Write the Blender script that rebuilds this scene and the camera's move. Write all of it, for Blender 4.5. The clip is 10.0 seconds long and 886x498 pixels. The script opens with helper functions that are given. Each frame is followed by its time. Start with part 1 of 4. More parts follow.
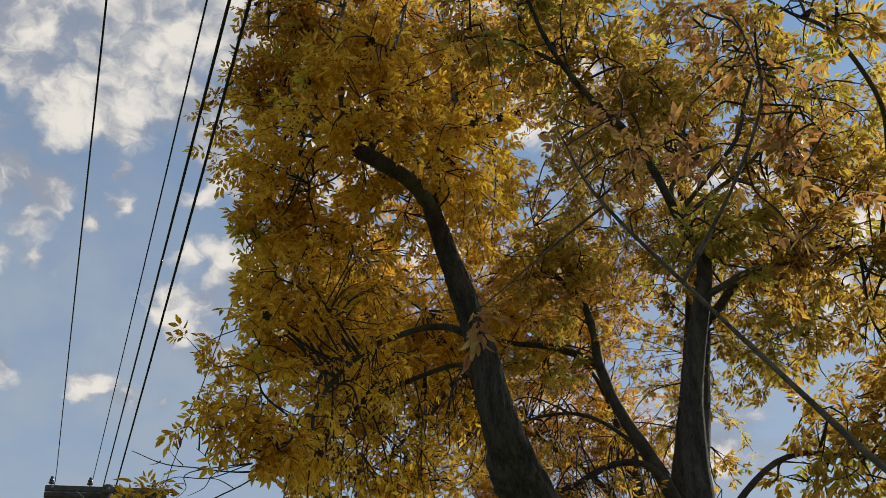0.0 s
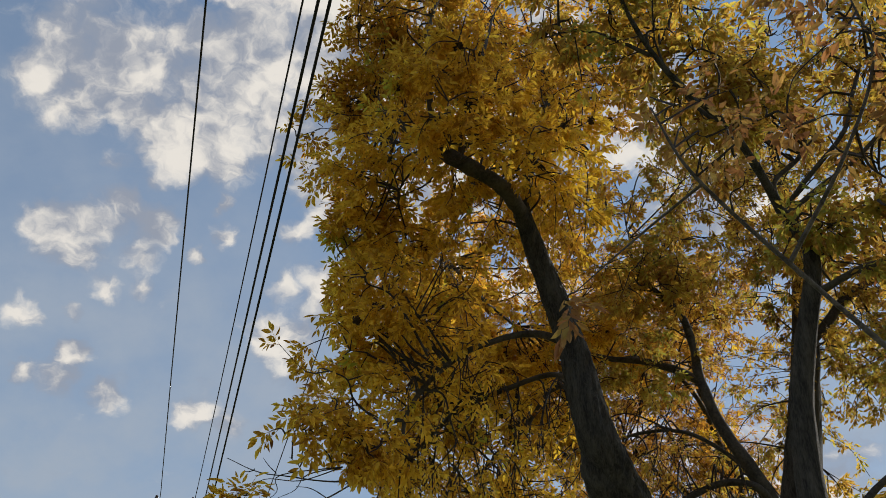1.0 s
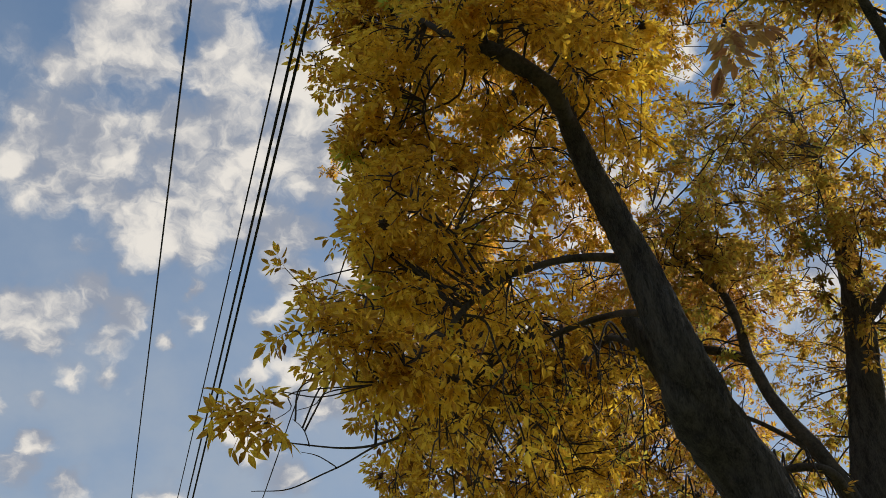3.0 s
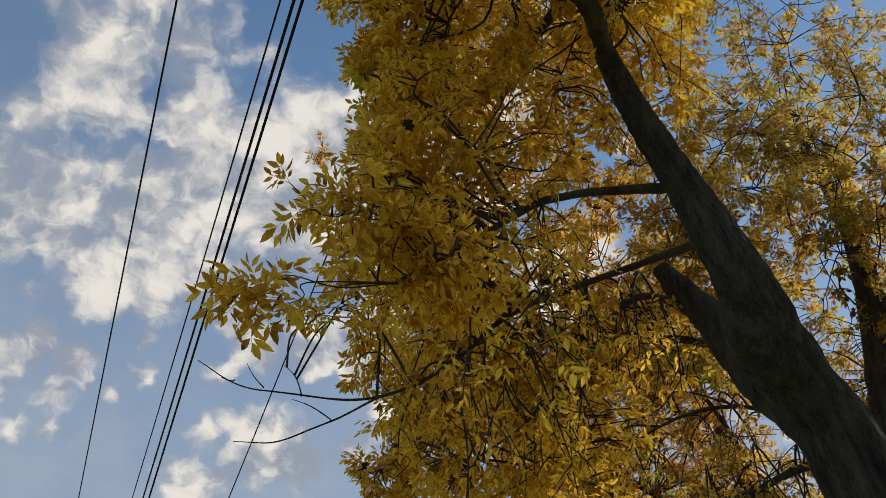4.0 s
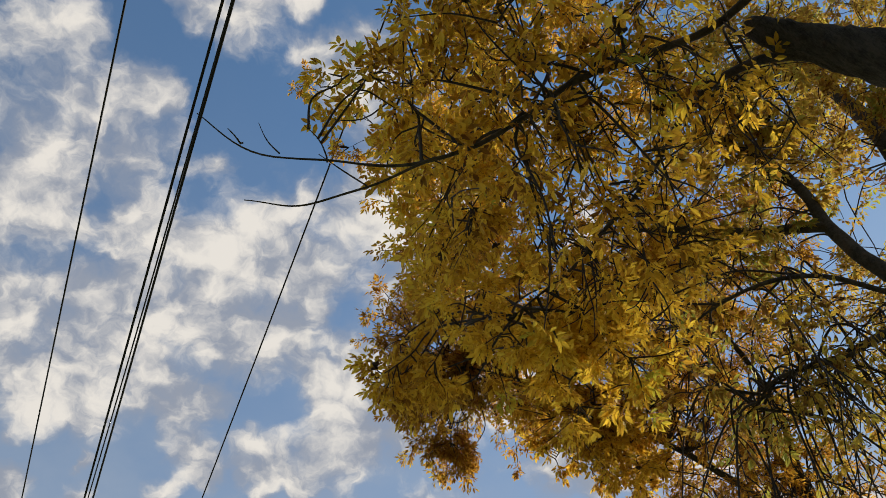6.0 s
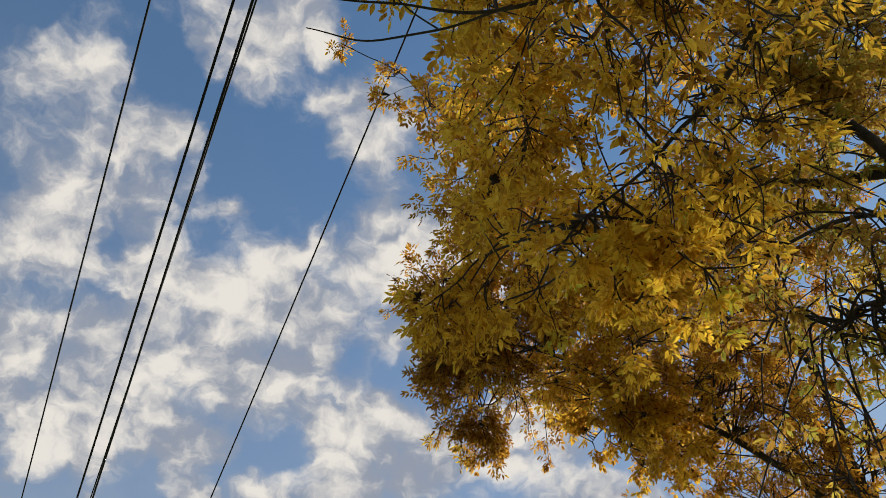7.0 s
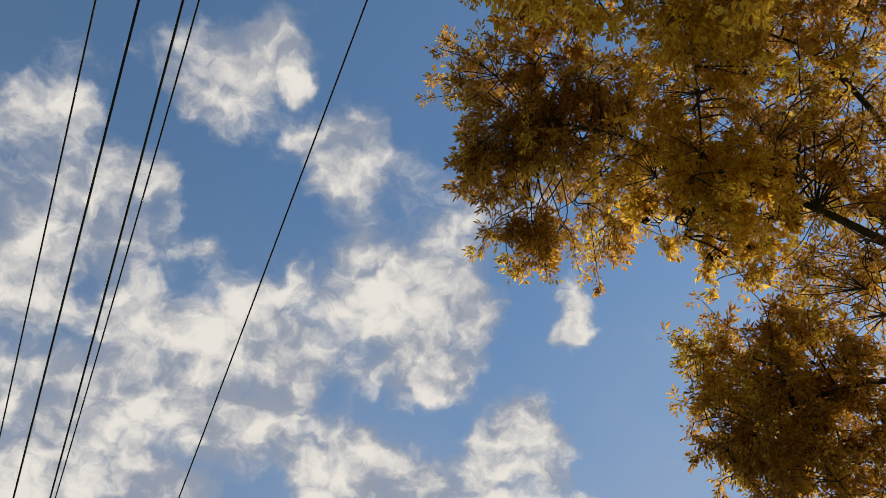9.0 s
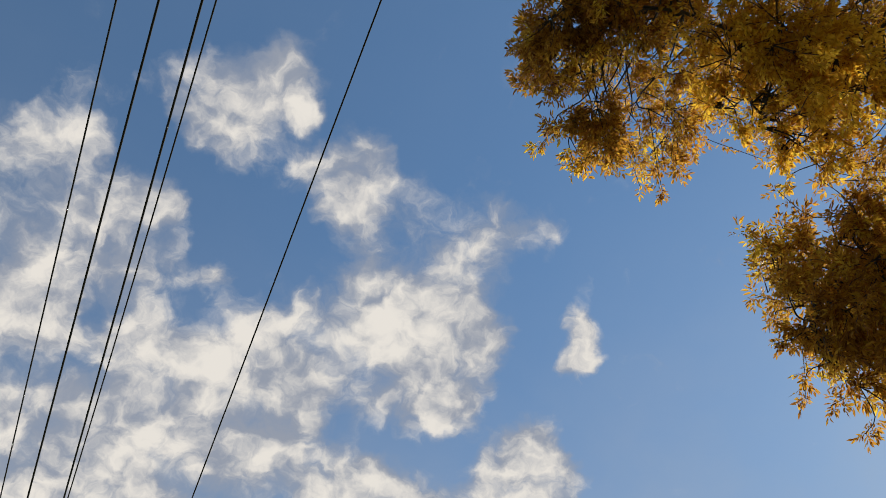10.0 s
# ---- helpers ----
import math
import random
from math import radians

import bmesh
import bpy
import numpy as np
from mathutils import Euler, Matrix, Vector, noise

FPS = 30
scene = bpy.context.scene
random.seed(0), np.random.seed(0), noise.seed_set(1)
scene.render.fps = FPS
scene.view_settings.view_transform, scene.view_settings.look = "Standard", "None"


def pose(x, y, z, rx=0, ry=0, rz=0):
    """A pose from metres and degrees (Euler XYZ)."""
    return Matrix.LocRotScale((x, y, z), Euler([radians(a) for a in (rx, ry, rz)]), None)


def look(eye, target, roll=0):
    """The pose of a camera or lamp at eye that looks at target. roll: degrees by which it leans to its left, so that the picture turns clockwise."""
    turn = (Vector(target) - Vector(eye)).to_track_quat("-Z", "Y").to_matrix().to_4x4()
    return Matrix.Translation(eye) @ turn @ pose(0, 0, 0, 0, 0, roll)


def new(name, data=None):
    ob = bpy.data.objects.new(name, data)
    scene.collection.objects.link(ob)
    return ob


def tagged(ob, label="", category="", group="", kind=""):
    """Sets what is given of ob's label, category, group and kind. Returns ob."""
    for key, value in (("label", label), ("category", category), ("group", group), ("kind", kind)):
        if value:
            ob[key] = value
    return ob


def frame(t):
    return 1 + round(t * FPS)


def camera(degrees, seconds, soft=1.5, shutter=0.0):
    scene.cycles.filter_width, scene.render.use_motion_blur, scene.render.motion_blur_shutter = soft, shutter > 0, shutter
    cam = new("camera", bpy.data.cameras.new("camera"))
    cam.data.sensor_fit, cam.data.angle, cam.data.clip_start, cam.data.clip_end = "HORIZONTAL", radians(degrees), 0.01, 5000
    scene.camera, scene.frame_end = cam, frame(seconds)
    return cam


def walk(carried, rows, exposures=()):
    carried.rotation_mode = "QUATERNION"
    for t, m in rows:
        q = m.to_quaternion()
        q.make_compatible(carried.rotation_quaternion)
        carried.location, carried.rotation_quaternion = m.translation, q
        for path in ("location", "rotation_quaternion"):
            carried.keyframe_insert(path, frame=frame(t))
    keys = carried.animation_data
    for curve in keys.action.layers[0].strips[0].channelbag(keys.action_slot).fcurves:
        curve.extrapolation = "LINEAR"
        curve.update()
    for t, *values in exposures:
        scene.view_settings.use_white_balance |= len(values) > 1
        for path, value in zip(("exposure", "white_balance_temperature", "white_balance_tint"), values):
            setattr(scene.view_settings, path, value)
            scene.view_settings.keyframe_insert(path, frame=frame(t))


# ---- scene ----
cam = camera(54.08, 10.0, soft=0.7)
PATH = [
    (0.0, pose(0.000, 0.000, 1.600, 127.69, -0.02, -0.02)),
    (0.5, pose(-0.009, -0.013, 1.567, 128.50, -3.87, 2.90)),
    (1.0, pose(0.017, 0.159, 1.534, 129.48, -3.43, 5.17)),
    (1.5, pose(-0.011, 0.402, 1.534, 131.76, -2.81, 4.25)),
    (2.0, pose(-0.197, 0.680, 1.516, 135.80, -1.44, 1.68)),
    (2.5, pose(-0.289, 1.021, 1.432, 135.87, -0.66, 3.45)),
    (3.0, pose(-0.426, 1.379, 1.351, 135.09, -2.07, 3.93)),
    (3.2, pose(-0.526, 1.532, 1.299, 135.05, -2.69, 3.32)),
    (4.3, pose(-0.831, 2.435, 1.198, 140.89, -0.72, -0.95)),
    (4.5, pose(-0.902, 2.595, 1.157, 141.13, 0.20, -1.74)),
    (5.0, pose(-1.013, 3.037, 1.076, 140.95, 2.43, -1.09)),
    (5.5, pose(-1.090, 3.488, 1.012, 142.06, 3.87, 1.54)),
    (5.7, pose(-1.150, 3.674, 0.971, 143.67, 3.09, 0.85)),
    (6.8, pose(-1.331, 4.522, 0.879, 150.83, -0.51, -3.70)),
    (7.0, pose(-1.410, 4.704, 0.835, 149.71, -0.06, -2.09)),
    (7.5, pose(-1.579, 5.171, 0.744, 147.97, 1.58, -0.20)),
    (8.0, pose(-1.617, 5.722, 0.653, 147.78, 1.95, 0.04)),
    (8.5, pose(-1.754, 6.288, 0.551, 148.77, 2.00, -1.06)),
    (9.0, pose(-1.876, 6.829, 0.510, 151.92, 2.02, -1.34)),
    (9.5, pose(-2.007, 7.373, 0.435, 155.28, 2.32, -0.53)),
    (10.0, pose(-2.273, 7.901, 0.347, 153.72, 1.71, -1.04)),
]
walk(cam, PATH, [(0.0, 0.9), (10.0, 0.9)])

# ---- sky, clouds, sun ----
SUN_AZ, SUN_EL = 50.0, 40.0          # degrees: to the right of straight ahead, above the horizon


def node(nt, kind, **values):
    n = nt.nodes.new(kind)
    for key, value in values.items():
        setattr(n, key, value)
    return n


def math_node(nt, op, a, b=None, clamp=False):
    n = node(nt, "ShaderNodeMath", operation=op, use_clamp=clamp)
    for i, v in enumerate((a, b)):
        if v is None:
            continue
        if isinstance(v, (int, float)):
            n.inputs[i].default_value = v
        else:
            nt.links.new(v, n.inputs[i])
    return n.outputs[0]


def map_range(nt, value, lo, hi, to_lo=0.0, to_hi=1.0, smooth=True):
    n = node(nt, "ShaderNodeMapRange", interpolation_type="SMOOTHSTEP" if smooth else "LINEAR")
    nt.links.new(value, n.inputs["Value"])
    for key, v in (("From Min", lo), ("From Max", hi), ("To Min", to_lo), ("To Max", to_hi)):
        n.inputs[key].default_value = v
    return n.outputs[0]


def noise_node(nt, vector, scale, detail=4.0, rough=0.55, distortion=0.0):
    n = node(nt, "ShaderNodeTexNoise")
    n.inputs["Scale"].default_value = scale
    n.inputs["Detail"].default_value = detail
    n.inputs["Roughness"].default_value = rough
    n.inputs["Distortion"].default_value = distortion
    nt.links.new(vector, n.inputs["Vector"])
    return n.outputs["Fac"]


def mix_colour(nt, fac, a, b, blend="MIX"):
    n = node(nt, "ShaderNodeMix", data_type="RGBA", blend_type=blend)
    slots = [n.inputs[0], n.inputs[6], n.inputs[7]]
    for socket, v in zip(slots, (fac, a, b)):
        if isinstance(v, (int, float)):
            socket.default_value = v
        elif isinstance(v, tuple):
            socket.default_value = (*v, 1.0)
        else:
            nt.links.new(v, socket)
    return n.outputs[2]


# Puffs of the cloud deck: (east, north, radius) on the domed layer, from the zenith down to the horizon.
PUFFS_A = [(-0.152, 0.255, 0.029), (-0.210, 0.274, 0.038), (-0.134, 0.284, 0.026), (-0.250, 0.299, 0.026), (-0.190, 0.300, 0.032), (-0.123, 0.314, 0.016), (-0.226, 0.316, 0.036),
           (-0.397, 0.324, 0.028), (-0.440, 0.332, 0.031), (-0.374, 0.335, 0.022), (-0.199, 0.340, 0.033), (-0.061, 0.371, 0.027), (-0.125, 0.374, 0.024), (-0.095, 0.381, 0.034),
           (-0.313, 0.404, 0.030), (-0.055, 0.406, 0.031), (-0.295, 0.418, 0.020), (-0.089, 0.419, 0.024), (-0.354, 0.436, 0.046), (-0.443, 0.458, 0.052), (-0.333, 0.485, 0.041),
           (-0.416, 0.487, 0.033), (-0.241, 0.500, 0.015), (-0.444, 0.507, 0.030), (-0.463, 0.518, 0.033), (-0.423, 0.530, 0.022), (-0.523, 0.552, 0.028), (-0.473, 0.553, 0.027),
           (-0.486, 0.554, 0.024), (0.064, 0.559, 0.044), (-0.036, 0.559, 0.051)]
PUFFS_B = [(0.014, 0.560, 0.058), (0.206, 0.563, 0.018), (-0.436, 0.563, 0.024), (-0.418, 0.568, 0.015), (-0.330, 0.576, 0.032), (-0.365, 0.580, 0.028), (0.107, 0.588, 0.026),
           (-0.348, 0.591, 0.042), (0.218, 0.592, 0.020), (-0.142, 0.602, 0.044), (-0.100, 0.603, 0.044), (-0.029, 0.604, 0.037), (-0.587, 0.608, 0.043), (-0.288, 0.610, 0.043),
           (-0.241, 0.613, 0.050), (0.227, 0.614, 0.013), (-0.192, 0.615, 0.051), (0.029, 0.619, 0.059), (0.206, 0.622, 0.016), (-0.310, 0.623, 0.040), (0.087, 0.626, 0.030),
           (-0.325, 0.644, 0.043), (-0.480, 0.652, 0.041), (-0.144, 0.654, 0.037), (-0.438, 0.656, 0.048), (-0.271, 0.663, 0.058), (0.073, 0.664, 0.019), (-0.201, 0.667, 0.059),
           (-0.628, 0.670, 0.037), (-0.051, 0.671, 0.033), (-0.494, 0.676, 0.041)]
PUFFS_C = [(-0.007, 0.679, 0.034), (0.037, 0.679, 0.034), (-0.583, 0.686, 0.045), (-0.301, 0.705, 0.036), (-0.458, 0.706, 0.050), (-0.543, 0.709, 0.042), (-0.630, 0.714, 0.030),
           (-0.413, 0.720, 0.051), (-0.239, 0.725, 0.059), (-0.182, 0.728, 0.044), (0.148, 0.731, 0.034), (-0.292, 0.742, 0.040), (-0.362, 0.751, 0.036), (-0.136, 0.756, 0.037),
           (-0.434, 0.760, 0.042), (-0.406, 0.762, 0.044), (-0.493, 0.762, 0.028), (-0.380, 0.766, 0.029), (-0.044, 0.767, 0.029), (0.175, 0.768, 0.034), (-0.088, 0.777, 0.038),
           (0.138, 0.780, 0.047), (-0.349, 0.791, 0.030), (0.180, 0.791, 0.033), (-0.323, 0.793, 0.036), (-0.455, 0.793, 0.031), (-0.503, 0.795, 0.044), (-0.580, 0.796, 0.016),
           (0.101, 0.797, 0.039), (-0.393, 0.802, 0.038), (-0.022, 0.808, 0.022), (-0.083, 0.810, 0.039)]
PUFFS_D = [(-0.443, 0.811, 0.045), (-0.121, 0.816, 0.031), (-0.045, 0.819, 0.028), (0.016, 0.821, 0.036), (-0.281, 0.823, 0.023), (-0.308, 0.823, 0.032), (-0.537, 0.836, 0.011),
           (0.124, 0.837, 0.040), (0.039, 0.850, 0.032), (0.167, 0.861, 0.024), (-0.579, 0.865, 0.026), (-0.023, 0.869, 0.032), (-0.696, 0.873, 0.028), (-0.079, 0.875, 0.041),
           (0.241, 0.879, 0.040), (-0.119, 0.879, 0.033), (0.287, 0.881, 0.040), (-0.328, 0.882, 0.027), (-0.608, 0.886, 0.027), (-0.639, 0.889, 0.023), (-0.450, 0.897, 0.009),
           (-0.176, 0.899, 0.033), (-0.677, 0.900, 0.031), (-0.552, 0.900, 0.024), (-0.220, 0.902, 0.033), (0.196, 0.906, 0.048), (-0.538, 0.908, 0.022), (-0.308, 0.909, 0.020),
           (0.440, 0.912, 0.041), (0.284, 0.913, 0.042), (-0.709, 0.916, 0.027)]
PUFFS_E = [(-0.099, 0.916, 0.050), (-0.296, 0.921, 0.020), (0.243, 0.924, 0.040), (0.626, 0.936, 0.048), (-0.668, 0.939, 0.024), (-0.334, 0.941, 0.013), (-0.165, 0.944, 0.021),
           (-0.453, 0.945, 0.017), (-0.354, 0.946, 0.021), (0.367, 0.948, 0.059), (-0.592, 0.949, 0.026), (-0.501, 0.959, 0.016), (-0.215, 0.959, 0.013), (-0.504, 0.966, 0.014),
           (0.477, 0.982, 0.034), (0.587, 0.984, 0.066), (0.010, 0.988, 0.034), (-0.651, 0.995, 0.017), (-0.596, 1.001, 0.017), (-0.781, 1.006, 0.023), (0.572, 1.011, 0.058),
           (-0.132, 1.015, 0.019), (-0.760, 1.017, 0.014), (-0.698, 1.020, 0.014), (-0.112, 1.021, 0.012), (-0.701, 1.028, 0.012), (-0.393, 1.029, 0.018), (-0.298, 1.030, 0.025),
           (0.209, 1.041, 0.036), (0.040, 1.044, 0.044), (-0.394, 1.045, 0.019)]
PUFFS_F = [(-0.322, 1.057, 0.035), (-0.078, 1.057, 0.031), (-0.283, 1.058, 0.052), (0.090, 1.061, 0.035), (0.148, 1.068, 0.053), (-0.003, 1.068, 0.031), (0.194, 1.069, 0.035),
           (-0.037, 1.070, 0.028), (-0.325, 1.078, 0.039), (-0.731, 1.082, 0.020), (-0.161, 1.083, 0.032), (-0.712, 1.088, 0.017), (-0.240, 1.089, 0.039), (0.599, 1.096, 0.053),
           (-0.807, 1.099, 0.019), (-0.736, 1.103, 0.024), (-0.386, 1.118, 0.035), (-0.426, 1.118, 0.031), (-0.762, 1.132, 0.029), (-0.691, 1.163, 0.022), (-0.702, 1.175, 0.021),
           (-0.404, 1.175, 0.036), (-0.694, 1.194, 0.022), (-0.381, 1.203, 0.028), (-0.353, 1.230, 0.032), (-0.557, 1.254, 0.028), (-0.587, 1.254, 0.020), (-0.518, 1.272, 0.023),
           (-0.465, 1.300, 0.016), (0.131, 1.307, 0.052), (0.279, 1.363, 0.106), (0.472, 1.393, 0.084)]
THIN_PUFFS = [(-0.256, 0.258, 0.019), (-0.284, 0.264, 0.022), (-0.373, 0.381, 0.032), (-0.435, 0.384, 0.051), (0.082, 0.415, 0.035), (-0.007, 0.423, 0.042), (0.110, 0.443, 0.035),
              (0.176, 0.455, 0.018), (-0.049, 0.458, 0.028), (0.138, 0.463, 0.035), (0.034, 0.465, 0.042), (-0.292, 0.473, 0.027), (-0.021, 0.487, 0.050), (0.091, 0.493, 0.036),
              (-0.063, 0.501, 0.028), (-0.268, 0.503, 0.017), (-0.492, 0.514, 0.030), (-0.581, 0.515, 0.027), (-0.113, 0.544, 0.036), (-0.409, 0.653, 0.030), (-0.366, 0.654, 0.034),
              (-0.673, 0.820, 0.014), (-0.304, 0.877, 0.030), (-0.231, 0.883, 0.020), (0.433, 0.888, 0.033), (-0.109, 0.891, 0.032), (0.063, 0.895, 0.040), (-0.287, 0.901, 0.024),
              (0.008, 0.903, 0.032), (-0.210, 0.909, 0.032), (-0.156, 0.913, 0.028), (-0.249, 0.915, 0.025)]


def build_world():
    world = bpy.data.worlds.new("sky")
    scene.world = world
    world.use_nodes = True
    nt = world.node_tree
    nt.nodes.clear()
    way = node(nt, "ShaderNodeTexCoord").outputs["Generated"]
    sep = node(nt, "ShaderNodeSeparateXYZ")
    nt.links.new(way, sep.inputs[0])
    up = math_node(nt, "MULTIPLY", math_node(nt, "ADD", math_node(nt, "MAXIMUM", sep.outputs[2], 0.0), 0.6), 0.625)
    flat = node(nt, "ShaderNodeCombineXYZ")
    nt.links.new(math_node(nt, "DIVIDE", sep.outputs[0], up), flat.inputs[0])
    nt.links.new(math_node(nt, "DIVIDE", sep.outputs[1], up), flat.inputs[1])
    # ragged outlines: the domed layer is warped by two sizes of turbulence
    warp = flat.outputs[0]
    for scale, amount in ((9.0, 0.04), (30.0, 0.045)):
        tex = node(nt, "ShaderNodeTexNoise")
        tex.inputs["Scale"].default_value = scale
        tex.inputs["Detail"].default_value = 4.0
        nt.links.new(flat.outputs[0], tex.inputs["Vector"])
        centred = node(nt, "ShaderNodeVectorMath", operation="SUBTRACT")
        nt.links.new(tex.outputs["Color"], centred.inputs[0])
        centred.inputs[1].default_value = (0.5, 0.5, 0.5)
        add = node(nt, "ShaderNodeVectorMath", operation="MULTIPLY_ADD")
        nt.links.new(centred.outputs[0], add.inputs[0])
        add.inputs[1].default_value = (amount, amount, 0.0)
        nt.links.new(warp, add.inputs[2])
        warp = add.outputs[0]
    empty = None
    for puffs, least in ((PUFFS_A + PUFFS_B + PUFFS_C + PUFFS_D + PUFFS_E + PUFFS_F, 0.16), (THIN_PUFFS, 0.62)):
        for u, v, r in puffs:
            dist = node(nt, "ShaderNodeVectorMath", operation="DISTANCE")
            nt.links.new(warp, dist.inputs[0])
            dist.inputs[1].default_value = (u, v, 0.0)
            gap = map_range(nt, dist.outputs["Value"], 0.0, 2.1 * r, least, 1.0)
            empty = gap if empty is None else math_node(nt, "MULTIPLY", empty, gap)
    field = math_node(nt, "SUBTRACT", 1.0, empty)
    # the sky behind, beside and beyond carries the same broken cloud
    far = noise_node(nt, flat.outputs[0], 2.6, 3.0)
    beside = math_node(nt, "MAXIMUM", map_range(nt, sep.outputs[1], 0.10, -0.10), map_range(nt, math_node(nt, "ABSOLUTE", sep.outputs[0]), 0.62, 0.8))
    field = math_node(nt, "MAXIMUM", field, math_node(nt, "MULTIPLY", map_range(nt, far, 0.42, 0.68), beside))
    wisps = noise_node(nt, warp, 12.0, 8.0, 0.57, 0.2)
    density = math_node(nt, "ADD", field, math_node(nt, "MULTIPLY", math_node(nt, "SUBTRACT", wisps, 0.5), 1.9))
    cover = map_range(nt, density, 0.16, 0.96)
    # light and shade within the cloud: thick parts are bright, thin ones let the blue through, hollows are grey
    ahead = node(nt, "ShaderNodeVectorMath", operation="ADD")
    nt.links.new(warp, ahead.inputs[0])
    ahead.inputs[1].default_value = (0.008, 0.022, 0.0)
    toward = noise_node(nt, ahead.outputs[0], 12.0, 5.0, 0.58, 0.2)
    relief = math_node(nt, "SUBTRACT", wisps, toward)
    hollows = noise_node(nt, flat.outputs[0], 6.5, 3.0)
    shade = math_node(nt, "ADD", math_node(nt, "MULTIPLY", relief, 1.3), math_node(nt, "MULTIPLY", hollows, 1.6))
    shade = math_node(nt, "ADD", shade, math_node(nt, "MULTIPLY", math_node(nt, "SUBTRACT", density, 0.85), 0.36))
    cloud = mix_colour(nt, map_range(nt, shade, 0.55, 1.1), CLOUD_SHADE, CLOUD_LIGHT)
    sky = node(nt, "ShaderNodeTexSky", sky_type="NISHITA", sun_disc=False, sun_elevation=radians(SUN_EL), sun_rotation=radians(SUN_AZ),
               air_density=1.0, dust_density=0.1, ozone_density=1.6)
    clear = mix_colour(nt, 1.0, sky.outputs[0], (SKY_TINT), "MULTIPLY")
    veil = math_node(nt, "MULTIPLY", map_range(nt, sep.outputs[2], 0.94, 0.46, 0.06, 0.92), map_range(nt, noise_node(nt, flat.outputs[0], 5.0, 6.0), 0.25, 0.75, 0.55, 1.0))
    clear = mix_colour(nt, veil, clear, VEIL)
    both = mix_colour(nt, cover, clear, cloud)
    back = node(nt, "ShaderNodeBackground")
    nt.links.new(both, back.inputs["Color"])
    back.inputs["Strength"].default_value = SKY_STRENGTH
    out = node(nt, "ShaderNodeOutputWorld")
    nt.links.new(back.outputs[0], out.inputs["Surface"])


SKY_STRENGTH = 0.05
VEIL = (4.0, 4.55, 5.3)
SKY_TINT = (0.98, 1.28, 1.36)
CLOUD_LIGHT = (8.6, 8.15, 7.5)
CLOUD_SHADE = (3.2, 3.55, 4.3)
build_world()

sun = new("sun", bpy.data.lights.new("sun", "SUN"))
sun.data.energy, sun.data.angle, sun.data.color = 3.1, radians(6.0), (1.0, 0.94, 0.84)
sun_way = Vector((math.sin(radians(SUN_AZ)) * math.cos(radians(SUN_EL)), math.cos(radians(SUN_AZ)) * math.cos(radians(SUN_EL)), math.sin(radians(SUN_EL))))
sun.matrix_world = look(sun_way * 60, (0, 0, 0))


# ---- materials ----
def material(name):
    m = bpy.data.materials.new(name)
    m.use_nodes = True
    m.node_tree.nodes.clear()
    return m, m.node_tree


def finish(nt, shader, bump=None):
    out = node(nt, "ShaderNodeOutputMaterial")
    nt.links.new(shader, out.inputs["Surface"])


def ramp(nt, fac, stops):
    n = node(nt, "ShaderNodeValToRGB")
    while len(n.color_ramp.elements) < len(stops):
        n.color_ramp.elements.new(0.5)
    for e, (p, c) in zip(n.color_ramp.elements, stops):
        e.position, e.color = p, (*c, 1.0)
    nt.links.new(fac, n.inputs[0])
    return n.outputs[0]


def solid(name, dark, light, scale, rough=0.85, bump=0.4, metallic=0.0, stretch=(1, 1, 1), fine=6.0, depth=0.01):
    m, nt = material(name)
    pos = node(nt, "ShaderNodeTexCoord").outputs["Object"]
    mapping = node(nt, "ShaderNodeMapping")
    mapping.inputs["Scale"].default_value = stretch
    nt.links.new(pos, mapping.inputs[0])
    big = noise_node(nt, mapping.outputs[0], scale, 4.0)
    small = noise_node(nt, mapping.outputs[0], scale * fine, 6.0, 0.65)
    both = math_node(nt, "ADD", math_node(nt, "MULTIPLY", big, 0.5), math_node(nt, "MULTIPLY", small, 0.5))
    p = node(nt, "ShaderNodeBsdfPrincipled")
    nt.links.new(ramp(nt, both, [(0.40, dark), (0.60, light)]), p.inputs["Base Color"])
    p.inputs["Roughness"].default_value = rough
    p.inputs["Metallic"].default_value = metallic
    b = node(nt, "ShaderNodeBump")
    b.inputs["Strength"].default_value = bump
    b.inputs["Distance"].default_value = depth
    nt.links.new(both, b.inputs["Height"])
    nt.links.new(b.outputs[0], p.inputs["Normal"])
    finish(nt, p.outputs[0])
    return m


